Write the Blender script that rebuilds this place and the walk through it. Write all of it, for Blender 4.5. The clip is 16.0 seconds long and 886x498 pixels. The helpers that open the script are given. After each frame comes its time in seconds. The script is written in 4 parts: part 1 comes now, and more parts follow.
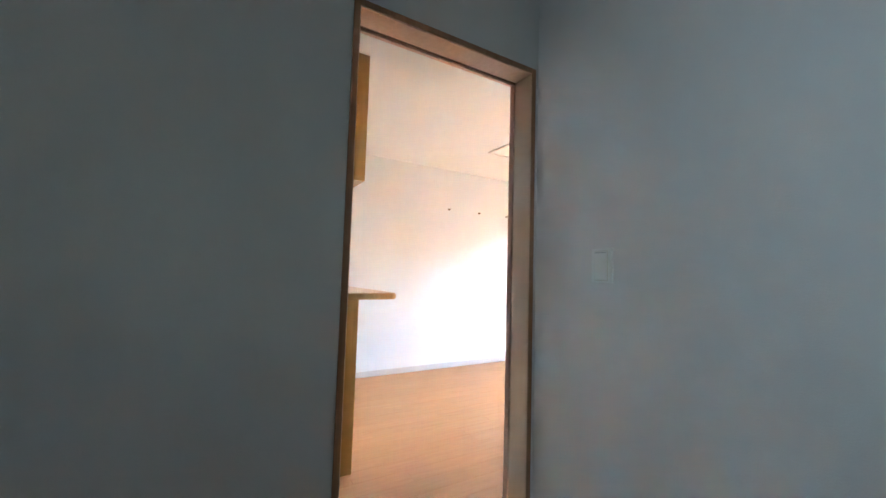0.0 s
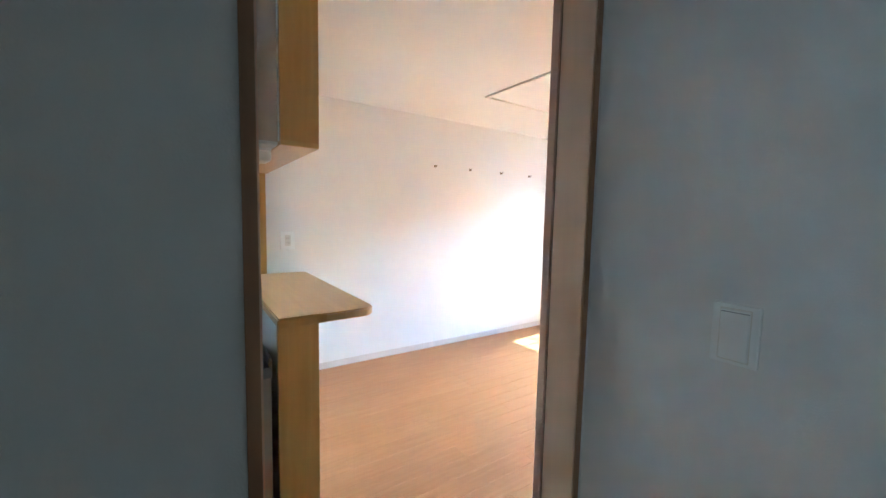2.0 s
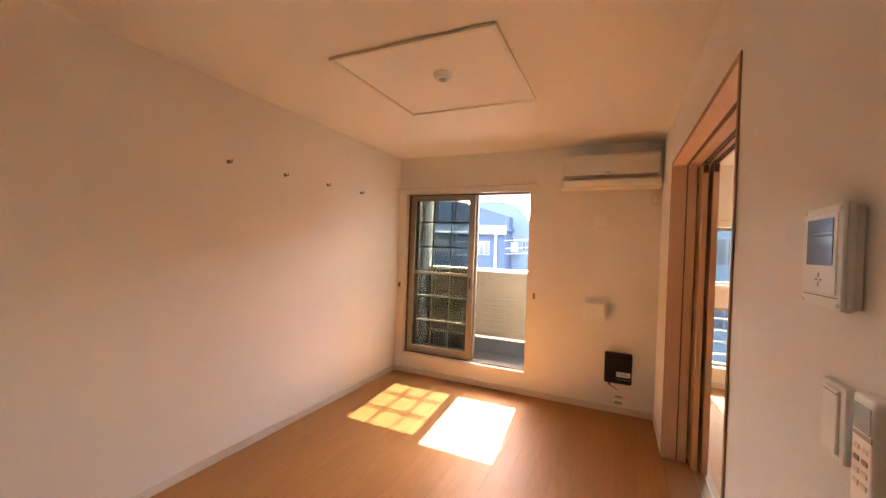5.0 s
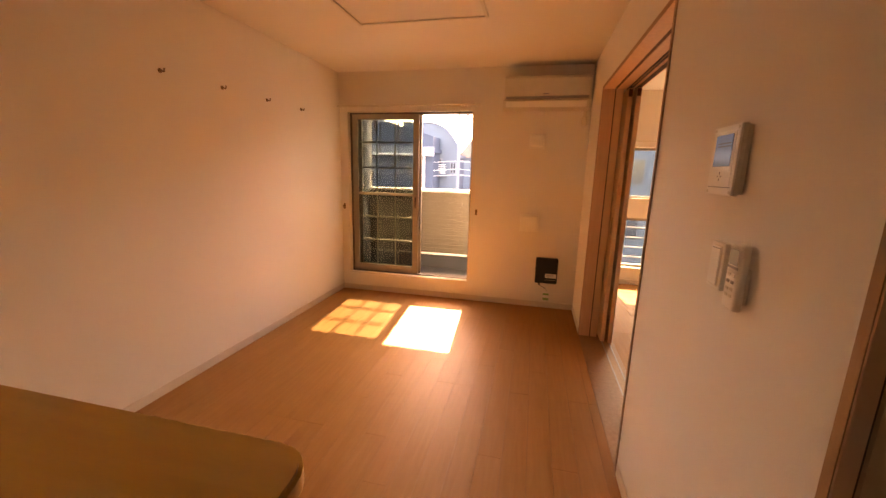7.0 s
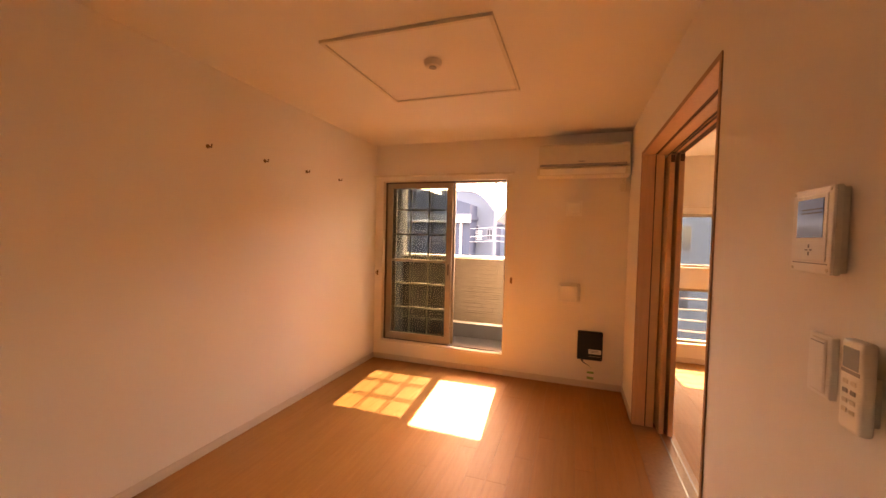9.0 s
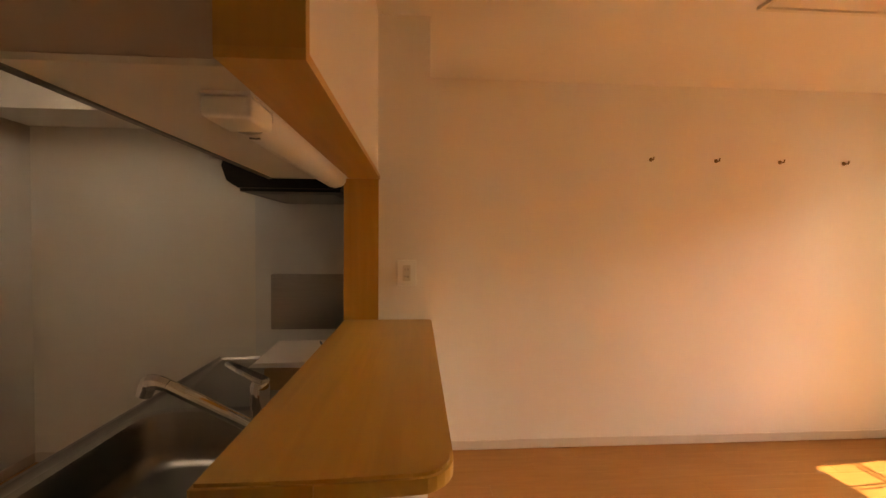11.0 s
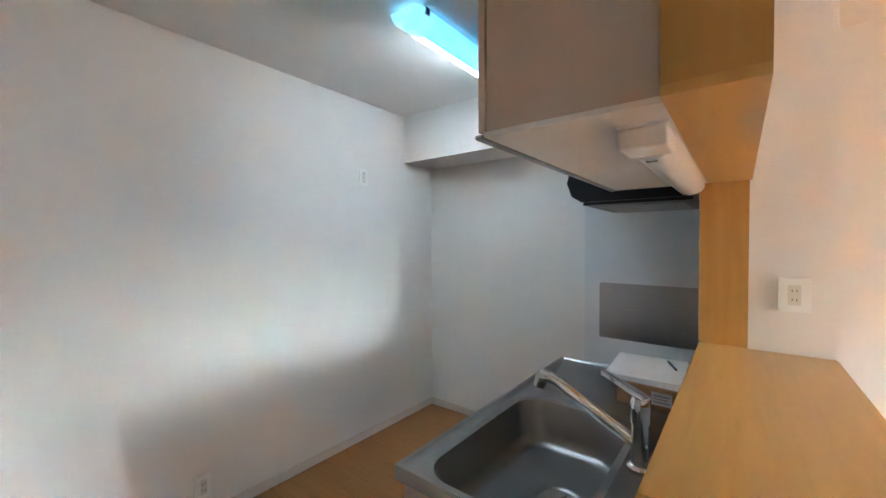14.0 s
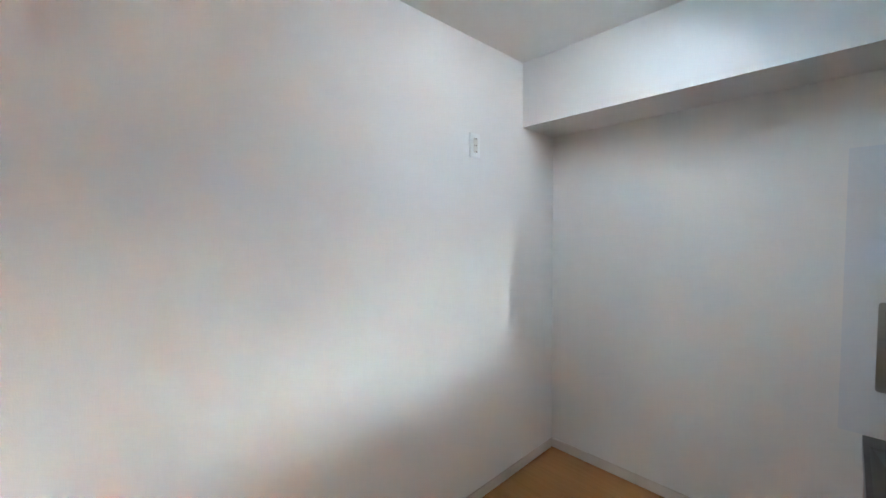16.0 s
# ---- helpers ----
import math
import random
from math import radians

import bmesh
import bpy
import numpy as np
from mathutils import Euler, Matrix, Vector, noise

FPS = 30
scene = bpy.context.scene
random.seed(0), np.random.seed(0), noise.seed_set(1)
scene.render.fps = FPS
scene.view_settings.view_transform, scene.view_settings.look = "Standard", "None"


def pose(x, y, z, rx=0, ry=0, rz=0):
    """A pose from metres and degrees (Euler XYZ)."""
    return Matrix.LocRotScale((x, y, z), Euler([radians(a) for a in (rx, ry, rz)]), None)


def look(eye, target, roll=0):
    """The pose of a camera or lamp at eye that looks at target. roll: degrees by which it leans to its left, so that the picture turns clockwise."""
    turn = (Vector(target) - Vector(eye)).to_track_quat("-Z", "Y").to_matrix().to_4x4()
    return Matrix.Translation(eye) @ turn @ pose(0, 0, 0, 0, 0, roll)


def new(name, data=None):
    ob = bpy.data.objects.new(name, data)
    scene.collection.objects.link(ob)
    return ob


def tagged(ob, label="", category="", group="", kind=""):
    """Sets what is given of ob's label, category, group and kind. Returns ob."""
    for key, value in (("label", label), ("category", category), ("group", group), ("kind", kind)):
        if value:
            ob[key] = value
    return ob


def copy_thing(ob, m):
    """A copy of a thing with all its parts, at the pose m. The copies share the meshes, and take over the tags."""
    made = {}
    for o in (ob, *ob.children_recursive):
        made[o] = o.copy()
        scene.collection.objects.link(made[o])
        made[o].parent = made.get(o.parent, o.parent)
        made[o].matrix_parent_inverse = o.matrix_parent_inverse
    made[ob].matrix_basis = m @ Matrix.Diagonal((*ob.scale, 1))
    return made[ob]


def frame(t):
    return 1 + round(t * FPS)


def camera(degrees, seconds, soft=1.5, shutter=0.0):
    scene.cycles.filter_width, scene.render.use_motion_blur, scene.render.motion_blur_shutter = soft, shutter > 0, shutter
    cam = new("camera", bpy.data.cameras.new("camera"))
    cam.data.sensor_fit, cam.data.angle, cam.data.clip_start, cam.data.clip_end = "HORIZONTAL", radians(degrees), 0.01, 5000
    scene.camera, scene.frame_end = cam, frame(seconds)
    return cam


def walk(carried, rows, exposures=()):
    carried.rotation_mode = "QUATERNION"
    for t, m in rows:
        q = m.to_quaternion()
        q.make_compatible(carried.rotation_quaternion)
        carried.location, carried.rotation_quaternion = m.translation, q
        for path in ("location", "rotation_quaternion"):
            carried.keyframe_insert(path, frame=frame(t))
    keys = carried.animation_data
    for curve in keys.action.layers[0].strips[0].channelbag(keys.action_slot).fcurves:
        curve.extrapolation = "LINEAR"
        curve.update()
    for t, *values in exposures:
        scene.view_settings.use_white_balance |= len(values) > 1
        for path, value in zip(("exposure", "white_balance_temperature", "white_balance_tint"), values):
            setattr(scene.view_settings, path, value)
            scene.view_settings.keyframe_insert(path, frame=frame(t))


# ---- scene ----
cam = camera(98.6, 16.0)
PATH = [
    (0, (3.954, -0.089, 1.122), (2.242, 0.936, 1.252), 1.7),
    (0.5, (3.86, -0.088, 1.22), (2.304, 1.167, 1.147), 1.6),
    (1, (3.722, -0.025, 1.214), (2.204, 1.267, 1.052), 1.6),
    (1.5, (3.545, 0.108, 1.401), (1.955, 1.309, 1.233), 1.3),
    (2, (3.364, 0.196, 1.392), (1.712, 1.311, 1.225), 1.2),
    (2.5, (3.136, 0.288, 1.431), (1.471, 1.39, 1.303), 1.4),
    (3, (2.955, 0.385, 1.415), (1.309, 1.517, 1.317), 1.7),
    (3.5, (2.747, 0.559, 1.438), (1.093, 1.683, 1.393), 1.5),
    (4, (2.59, 0.657, 1.421), (0.962, 1.818, 1.404), 1.4),
    (4.5, (2.386, 0.723, 1.427), (1.073, 2.232, 1.403), 1.9),
    (5, (2.267, 0.714, 1.423), (1.436, 2.532, 1.41), 2.1),
    (5.2, (2.25, 0.696, 1.425), (1.531, 2.563, 1.408), 1.9),
    (7.3, (2.12, 0.422, 1.383), (1.68, 2.328, 0.967), 1.4),
    (7.5, (2.126, 0.41, 1.385), (1.675, 2.331, 1.061), 1.5),
    (8, (2.125, 0.403, 1.391), (1.701, 2.354, 1.286), 1.4),
    (8.2, (2.122, 0.418, 1.386), (1.715, 2.375, 1.31), 1.4),
    (10.3, (2.285, 0.896, 1.423), (0.6, 1.972, 1.372), 0.8),
    (10.5, (2.358, 0.903, 1.422), (0.529, 1.711, 1.38), 0.6),
    (11, (2.448, 0.81, 1.367), (0.452, 0.939, 1.322), 0.4),
    (11.5, (2.562, 0.69, 1.386), (0.617, 0.23, 1.3), 0.1),
    (12, (2.681, 0.634, 1.394), (0.855, -0.18, 1.321), 0.1),
    (12.5, (2.745, 0.605, 1.403), (1.061, -0.473, 1.358), 0.1),
    (13, (2.731, 0.6, 1.41), (1.084, -0.533, 1.377), 0.1),
    (13.5, (2.656, 0.608, 1.412), (1.009, -0.527, 1.378), -0.0),
    (14, (2.545, 0.6, 1.411), (0.969, -0.63, 1.373), -0.1),
    (14.5, (2.43, 0.524, 1.407), (1.006, -0.88, 1.375), -0.1),
    (15, (2.365, 0.376, 1.406), (0.984, -1.069, 1.358), -0.0),
    (15.5, (2.254, 0.113, 1.407), (0.886, -1.344, 1.33), -0.2),
    (16, (2.218, -0.195, 1.434), (0.85, -1.651, 1.341), -0.4),
]
# seconds, stops, kelvin, tint
EXPOSURES = [
    (0.0, 7.11, 4550, -4), (1.5, 6.93, 4450, -6), (2.5, 6.71, 4300, -7), (3.0, 6.57, 4200, -11), (3.5, 6.19, 4200, -12),
    (4.0, 5.85, 4300, -10), (4.5, 5.63, 5000, 0), (5.0, 5.31, 8000, 18), (7.5, 4.91, 15600, 37), (8.0, 4.91, 15600, 37),
    (10.5, 4.91, 20500, 53), (11.0, 5.27, 15000, 27), (11.5, 6.04, 8000, 2), (12.0, 6.40, 5750, -1), (12.5, 6.83, 5600, -1),
    (14.0, 6.85, 5500, 3), (16.0, 6.94, 5600, 6)]
walk(cam, [(t, look(eye, target, roll)) for t, eye, target, roll in PATH], EXPOSURES)

# ---- sky and sun ----
SUN_DIR = Vector((0.077, -1.0, -0.82)).normalized()
world = bpy.data.worlds.new("sky_world")
world.use_nodes = True
scene.world = world
wn = world.node_tree
sky = wn.nodes.new("ShaderNodeTexSky")
sky.sky_type, sky.sun_disc = "NISHITA", False
sky.sun_elevation, sky.sun_rotation = radians(39.3), radians(-4.4)
sky.air_density, sky.dust_density = 1.0, 1.5
wn.links.new(sky.outputs[0], wn.nodes["Background"].inputs[0])
wn.nodes["Background"].inputs[1].default_value = 0.13
sun = new("sun", bpy.data.lights.new("sun", "SUN"))
sun.data.energy, sun.data.angle, sun.data.color = 2.45, radians(0.42), (1.0, 0.92, 0.80)
sun.matrix_world = look((0.8, 12, 10), Vector((0.8, 12, 10)) + SUN_DIR)


# unseen area lamps add sky light: below the balcony's eave, in the hall window
skylight = new("balcony_sky_fill", bpy.data.lights.new("balcony_sky_fill", "AREA"))
skylight.data.shape, skylight.data.size, skylight.data.size_y = "RECTANGLE", 2.6, 0.24
skylight.data.energy, skylight.data.color = 0.3, (0.96, 0.97, 1.0)
skylight.matrix_world = look((1.15, 6.20, 2.41), (1.15, 4.2, 1.55))
# fill lamp made up to brighten the hall walls
hall_sky = new("hall_sky_fill", bpy.data.lights.new("hall_sky_fill", "AREA"))
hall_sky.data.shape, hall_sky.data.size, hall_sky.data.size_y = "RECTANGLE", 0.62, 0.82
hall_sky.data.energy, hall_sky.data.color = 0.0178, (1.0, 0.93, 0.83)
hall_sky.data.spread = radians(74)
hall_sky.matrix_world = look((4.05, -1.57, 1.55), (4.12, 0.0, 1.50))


# ---- material helpers ----
def material(name, color, rough=0.6, metal=0.0, vary=0.06, scale=6.0, bump=0.0, bump_scale=200.0, spec=0.5, stretch=(1, 1, 1), fine=0.0):
    """Principled material with colour drift at one scale, optional fine mottling and bump."""
    m = bpy.data.materials.new(name)
    m.use_nodes = True
    t = m.node_tree
    b = t.nodes["Principled BSDF"]
    b.inputs["Roughness"].default_value, b.inputs["Metallic"].default_value = rough, metal
    b.inputs["Specular IOR Level"].default_value = spec
    co = t.nodes.new("ShaderNodeTexCoord")
    mp = t.nodes.new("ShaderNodeMapping")
    mp.inputs["Scale"].default_value = stretch
    t.links.new(co.outputs["Object"], mp.inputs[0])
    nz = t.nodes.new("ShaderNodeTexNoise")
    nz.inputs["Scale"].default_value, nz.inputs["Detail"].default_value = scale, 5
    t.links.new(mp.outputs[0], nz.inputs["Vector"])
    rp = t.nodes.new("ShaderNodeValToRGB")
    lo = [max(0, c * (1 - vary)) for c in color]
    hi = [min(1, c * (1 + vary)) for c in color]
    rp.color_ramp.elements[0].position, rp.color_ramp.elements[1].position = 0.3, 0.7
    rp.color_ramp.elements[0].color, rp.color_ramp.elements[1].color = (*lo, 1), (*hi, 1)
    t.links.new(nz.outputs["Fac"], rp.inputs[0])
    t.links.new(rp.outputs[0], b.inputs["Base Color"])
    rr = t.nodes.new("ShaderNodeMapRange")
    rr.inputs["To Min"].default_value, rr.inputs["To Max"].default_value = max(0.02, rough * 0.85), min(1, rough * 1.15)
    t.links.new(nz.outputs["Fac"], rr.inputs["Value"])
    t.links.new(rr.outputs[0], b.inputs["Roughness"])
    if bump:
        n2 = t.nodes.new("ShaderNodeTexNoise")
        n2.inputs["Scale"].default_value, n2.inputs["Detail"].default_value = bump_scale, 3
        t.links.new(mp.outputs[0], n2.inputs["Vector"])
        bp = t.nodes.new("ShaderNodeBump")
        bp.inputs["Strength"].default_value, bp.inputs["Distance"].default_value = bump, 0.002
        t.links.new(n2.outputs["Fac"], bp.inputs["Height"])
        t.links.new(bp.outputs[0], b.inputs["Normal"])
    return m


def wood(name, dark, light, rough, axis, per_object=0.0, scale=5.0, coat=0.0, spec=0.5):
    """Wood whose grain runs along axis (0, 1 or 2)."""
    m = bpy.data.materials.new(name)
    m.use_nodes = True
    t = m.node_tree
    b = t.nodes["Principled BSDF"]
    b.inputs["Roughness"].default_value = rough
    b.inputs["Coat Weight"].default_value = coat
    b.inputs["Specular IOR Level"].default_value = spec
    b.inputs["Coat Roughness"].default_value = 0.25
    co = t.nodes.new("ShaderNodeTexCoord")
    mp = t.nodes.new("ShaderNodeMapping")
    s = [9.0, 9.0, 9.0]
    s[axis] = 0.7
    mp.inputs["Scale"].default_value = s
    info = t.nodes.new("ShaderNodeObjectInfo")
    mul = t.nodes.new("ShaderNodeMath")
    mul.operation, mul.inputs[1].default_value = "MULTIPLY", 13.0
    t.links.new(info.outputs["Random"], mul.inputs[0])
    add = t.nodes.new("ShaderNodeVectorMath")
    t.links.new(co.outputs["Object"], mp.inputs[0])
    t.links.new(mp.outputs[0], add.inputs[0])
    t.links.new(mul.outputs[0], add.inputs[1])
    n1 = t.nodes.new("ShaderNodeTexNoise")
    n1.inputs["Scale"].default_value, n1.inputs["Detail"].default_value, n1.inputs["Distortion"].default_value = scale, 8, 0.6
    t.links.new(add.outputs[0], n1.inputs["Vector"])
    rp = t.nodes.new("ShaderNodeValToRGB")
    rp.color_ramp.elements[0].position, rp.color_ramp.elements[1].position = 0.3, 0.72
    rp.color_ramp.elements[0].color, rp.color_ramp.elements[1].color = (*dark, 1), (*light, 1)
    t.links.new(n1.outputs["Fac"], rp.inputs[0])
    hs = t.nodes.new("ShaderNodeHueSaturation")
    mr = t.nodes.new("ShaderNodeMapRange")
    mr.inputs["To Min"].default_value, mr.inputs["To Max"].default_value = 1 - per_object, 1 + per_object
    t.links.new(info.outputs["Random"], mr.inputs["Value"])
    t.links.new(mr.outputs[0], hs.inputs["Value"])
    t.links.new(rp.outputs[0], hs.inputs["Color"])
    t.links.new(hs.outputs[0], b.inputs["Base Color"])
    bp = t.nodes.new("ShaderNodeBump")
    bp.inputs["Strength"].default_value, bp.inputs["Distance"].default_value = 0.08, 0.001
    t.links.new(n1.outputs["Fac"], bp.inputs["Height"])
    t.links.new(bp.outputs[0], b.inputs["Normal"])
    return m


def glow(name, color, strength):
    m = bpy.data.materials.new(name)
    m.use_nodes = True
    b = m.node_tree.nodes["Principled BSDF"]
    b.inputs["Base Color"].default_value = (0.8, 0.8, 0.8, 1)
    b.inputs["Emission Color"].default_value = (*color, 1)
    b.inputs["Emission Strength"].default_value = strength
    return m


def glass(name, tint=(0.64, 0.66, 0.63), gloss=0.02):
    """Thin sheet glass: it lets most light straight through and mirrors a little."""
    m = bpy.data.materials.new(name)
    m.use_nodes = True
    t = m.node_tree
    t.nodes.remove(t.nodes["Principled BSDF"])
    clear = t.nodes.new("ShaderNodeBsdfTransparent")
    clear.inputs[0].default_value = (*tint, 1)
    shine = t.nodes.new("ShaderNodeBsdfGlossy")
    shine.inputs["Roughness"].default_value = 0.02
    mix = t.nodes.new("ShaderNodeMixShader")
    mix.inputs[0].default_value = gloss
    t.links.new(clear.outputs[0], mix.inputs[1])
    t.links.new(shine.outputs[0], mix.inputs[2])
    t.links.new(mix.outputs[0], t.nodes["Material Output"].inputs[0])
    return m


# ---- materials ----
WALL = material("wallpaper", (0.80, 0.78, 0.745), 0.85, vary=0.02, scale=1.5, bump=0.35, bump_scale=260, spec=0.2)
CEIL = material("ceiling_paper", (0.80, 0.78, 0.745), 0.9, vary=0.02, scale=1.2, bump=0.3, bump_scale=220, spec=0.2)
FLOORW = wood("floor_wood", (0.365, 0.168, 0.060), (0.41, 0.195, 0.074), 0.46, 1, 0.035, spec=0.16)
FLOORBASE = material("floor_joint", (0.30, 0.135, 0.055), 0.7)
BASEB = material("baseboard_vinyl", (0.66, 0.60, 0.54), 0.5, vary=0.04)
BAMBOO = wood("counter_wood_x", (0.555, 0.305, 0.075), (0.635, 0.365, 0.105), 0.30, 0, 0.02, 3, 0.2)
# upright boards take a slightly darker tone of the same wood
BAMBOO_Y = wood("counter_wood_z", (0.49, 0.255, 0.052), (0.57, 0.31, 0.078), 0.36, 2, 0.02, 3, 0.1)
JAMB = wood("door_frame_wood", (0.64, 0.40, 0.27), (0.72, 0.475, 0.33), 0.45, 2, 0.02)
JAMB_IN = wood("jamb_board_wood", (0.66, 0.46, 0.30), (0.71, 0.50, 0.335), 0.42, 2, 0.02, 2.0)
JAMB_EDGE = wood("frame_edge_wood", (0.30, 0.16, 0.075), (0.38, 0.21, 0.105), 0.45, 2, 0.02)
LEAFW = wood("door_leaf_wood", (0.56, 0.35, 0.19), (0.66, 0.44, 0.26), 0.42, 2, 0.03)
SLOT = material("dark_slot", (0.13, 0.065, 0.04), 0.8)
WHITEP = material("white_plastic", (0.84, 0.84, 0.81), 0.38, vary=0.02, scale=12)
CREAMP = material("cream_plastic", (0.70, 0.67, 0.60), 0.42, vary=0.03, scale=12)
GREYP = material("grey_plastic", (0.30, 0.30, 0.30), 0.45)
BLACKP = material("black_plastic", (0.012, 0.012, 0.013), 0.4, vary=0.2)
HOODM = material("hood_black_paint", (0.010, 0.010, 0.011), 0.32, vary=0.2)
CABM = material("cabinet_laminate", (0.53, 0.415, 0.33), 0.4, vary=0.03, scale=3)
CABIN = material("cabinet_underside", (0.74, 0.72, 0.69), 0.5, vary=0.03, scale=3)
STEEL = material("brushed_steel", (0.27, 0.26, 0.245), 0.31, 1.0, vary=0.03, scale=8)
STEELP = material("steel_plate", (0.36, 0.345, 0.335), 0.30, 1.0, vary=0.05, scale=25, stretch=(1, 0.3, 6))
CHROME = material("chrome", (0.75, 0.75, 0.75), 0.08, 1.0, vary=0.02)
ALU = material("window_aluminium", (0.36, 0.32, 0.27), 0.42, 0.6, vary=0.05)
ALU_DARK = material("window_track_bronze", (0.12, 0.09, 0.07), 0.5, 0.4)
MUNTIN = material("pale_muntin", (0.46, 0.43, 0.37), 0.5)
GLASS = glass("window_glass")
# tint only dims the sky light through the added hall window
BRONZEG = glass("bronze_glass", (0.13, 0.11, 0.085))
KPANEL = material("kitchen_wall_panel", (0.74, 0.75, 0.76), 0.25, vary=0.02)
LAMPON = glow("lit_diffuser", (0.90, 0.93, 0.96), 0.50)
LAMPDIM = glow("lamp_cover_glow", (0.22, 0.62, 1.0), 0.013)
LAMPEND = glow("lamp_cap_glow", (0.30, 0.68, 1.0), 0.012)
DIFF = material("opal_diffuser", (0.80, 0.80, 0.80), 0.3, vary=0.01)
SCREEN = material("lcd_screen", (0.16, 0.24, 0.34), 0.10)
LCDG = material("grey_lcd", (0.42, 0.47, 0.50), 0.2)
CARD = material("cardboard", (0.40, 0.25, 0.13), 0.8, vary=0.08, scale=20, bump=0.2)
PAPER = material("paper", (0.78, 0.78, 0.78), 0.7, vary=0.03)
BRASS = material("dark_brass", (0.22, 0.14, 0.06), 0.35, 0.9, vary=0.2)
GREENL = material("green_label", (0.25, 0.42, 0.18), 0.5)
CONC = material("balcony_coating", (0.045, 0.05, 0.056), 0.45, vary=0.1, scale=3, bump=0.3, bump_scale=60)
# tan darkened in the colour to hold the balcony's brightness down
SIDING = material("siding_tan", (0.125, 0.103, 0.075), 0.8, vary=0.12, scale=6, bump=0.6, bump_scale=40, stretch=(1, 1, 6))
WHITEM = material("white_metal", (0.80, 0.80, 0.80), 0.4, vary=0.02)


# ---- geometry helpers ----
def box(bm, x0, x1, y0, y1, z0, z1):
    v = [bm.verts.new(p) for p in ((x0, y0, z0), (x1, y0, z0), (x1, y1, z0), (x0, y1, z0), (x0, y0, z1), (x1, y0, z1), (x1, y1, z1), (x0, y1, z1))]
    for f in ((0, 3, 2, 1), (4, 5, 6, 7), (0, 1, 5, 4), (1, 2, 6, 5), (2, 3, 7, 6), (3, 0, 4, 7)):
        bm.faces.new([v[i] for i in f])
    return bm


def boxes(*specs):
    bm = bmesh.new()
    for s in specs:
        box(bm, *s)
    return bm


def soft_box(x0, x1, y0, y1, z0, z1, r=0.004, seg=2):
    bm = boxes((x0, x1, y0, y1, z0, z1))
    bmesh.ops.bevel(bm, geom=bm.edges[:], offset=r, segments=seg, affect="EDGES", profile=0.6)
    return bm


def prism(points, lo, hi, axis):
    """A flat outline of (a, b) points carried along axis from lo to hi; a, b are the other two axes in order."""
    bm = bmesh.new()
    def at(a, b, c):
        p = [a, b]
        p.insert(axis, c)
        return p
    low = [bm.verts.new(at(a, b, lo)) for a, b in points]
    top = [bm.verts.new(at(a, b, hi)) for a, b in points]
    n = len(points)
    bm.faces.new(low)
    bm.faces.new(top[::-1])
    for i in range(n):
        bm.faces.new((low[i], low[(i + 1) % n], top[(i + 1) % n], top[i]))
    bmesh.ops.recalc_face_normals(bm, faces=bm.faces[:])
    return bm


def rod(a, b, r0, r1=None, seg=16):
    """A round bar from a to b."""
    bm = bmesh.new()
    a, b = Vector(a), Vector(b)
    d = b - a
    m = Matrix.Translation((a + b) / 2) @ d.to_track_quat("Z", "Y").to_matrix().to_4x4()
    bmesh.ops.create_cone(bm, cap_ends=True, segments=seg, radius1=r0, radius2=r0 if r1 is None else r1, depth=d.length, matrix=m)
    return bm


def lathe(profile, center, axis=2, seg=24):
    """(radius, height) pairs turned about an axis through center."""
    bm = bmesh.new()
    rings = []
    for r, h in profile:
        ring = []
        for i in range(seg):
            a = 2 * math.pi * i / seg
            p = [r * math.cos(a), r * math.sin(a)]
            p.insert(axis, h)
            ring.append(bm.verts.new(Vector(center) + Vector(p)))
        rings.append(ring)
    for q, s in zip(rings, rings[1:]):
        for i in range(seg):
            bm.faces.new((q[i], q[(i + 1) % seg], s[(i + 1) % seg], s[i]))
    bm.faces.new(rings[0][::-1])
    bm.faces.new(rings[-1])
    bmesh.ops.recalc_face_normals(bm, faces=bm.faces[:])
    return bm


def join(*bms):
    out = bmesh.new()
    for b in bms:
        me = bpy.data.meshes.new("tmp")
        b.to_mesh(me)
        out.from_mesh(me)
        bpy.data.meshes.remove(me)
        b.free()
    return out


def part(name, bm, mat, parent=None, label="", smooth=False):
    me = bpy.data.meshes.new(name)
    bm.to_mesh(me)
    bm.free()
    me.materials.append(mat)
    if smooth:
        for p in me.polygons:
            p.use_smooth = True
        me.set_sharp_from_angle(angle=radians(40))
    ob = new(name, me)
    if parent:
        ob.parent = parent
        ob.matrix_parent_inverse = parent.matrix_world.inverted()
    if label:
        ob["label"] = label
    return ob


def thing(name, at, label, category, group="", kind=""):
    ob = new(name)
    ob.empty_display_size = 0.05
    ob.location = at
    ob.matrix_world = Matrix.Translation(at)
    return tagged(ob, label, category, group, kind)


def structure(name, bm, mat, label, category):
    return tagged(part(name, bm, mat), label, category, kind="structure")


# ---- the rooms' shell ----
XE, XH = 2.602, 2.734     # east wall's two faces
XB = 2.87                # the same wall's bedroom face, where it holds the sliding leaves
YN, YS = 4.45, -1.512     # north and south walls of the living room
HC = 2.40                # ceiling height
D0, D1, DH = 0.288, 1.070, 2.018    # hall doorway, clear
S0, S1, SH = 2.206, 3.80, 2.045   # sliding doorway, clear
W0, W1, WB, WT = 0.092, 1.48, 0.205, 2.00   # balcony window's opening
BX1 = 5.40               # bedroom's far wall
HX1, HY1 = 4.60, 1.115   # hall

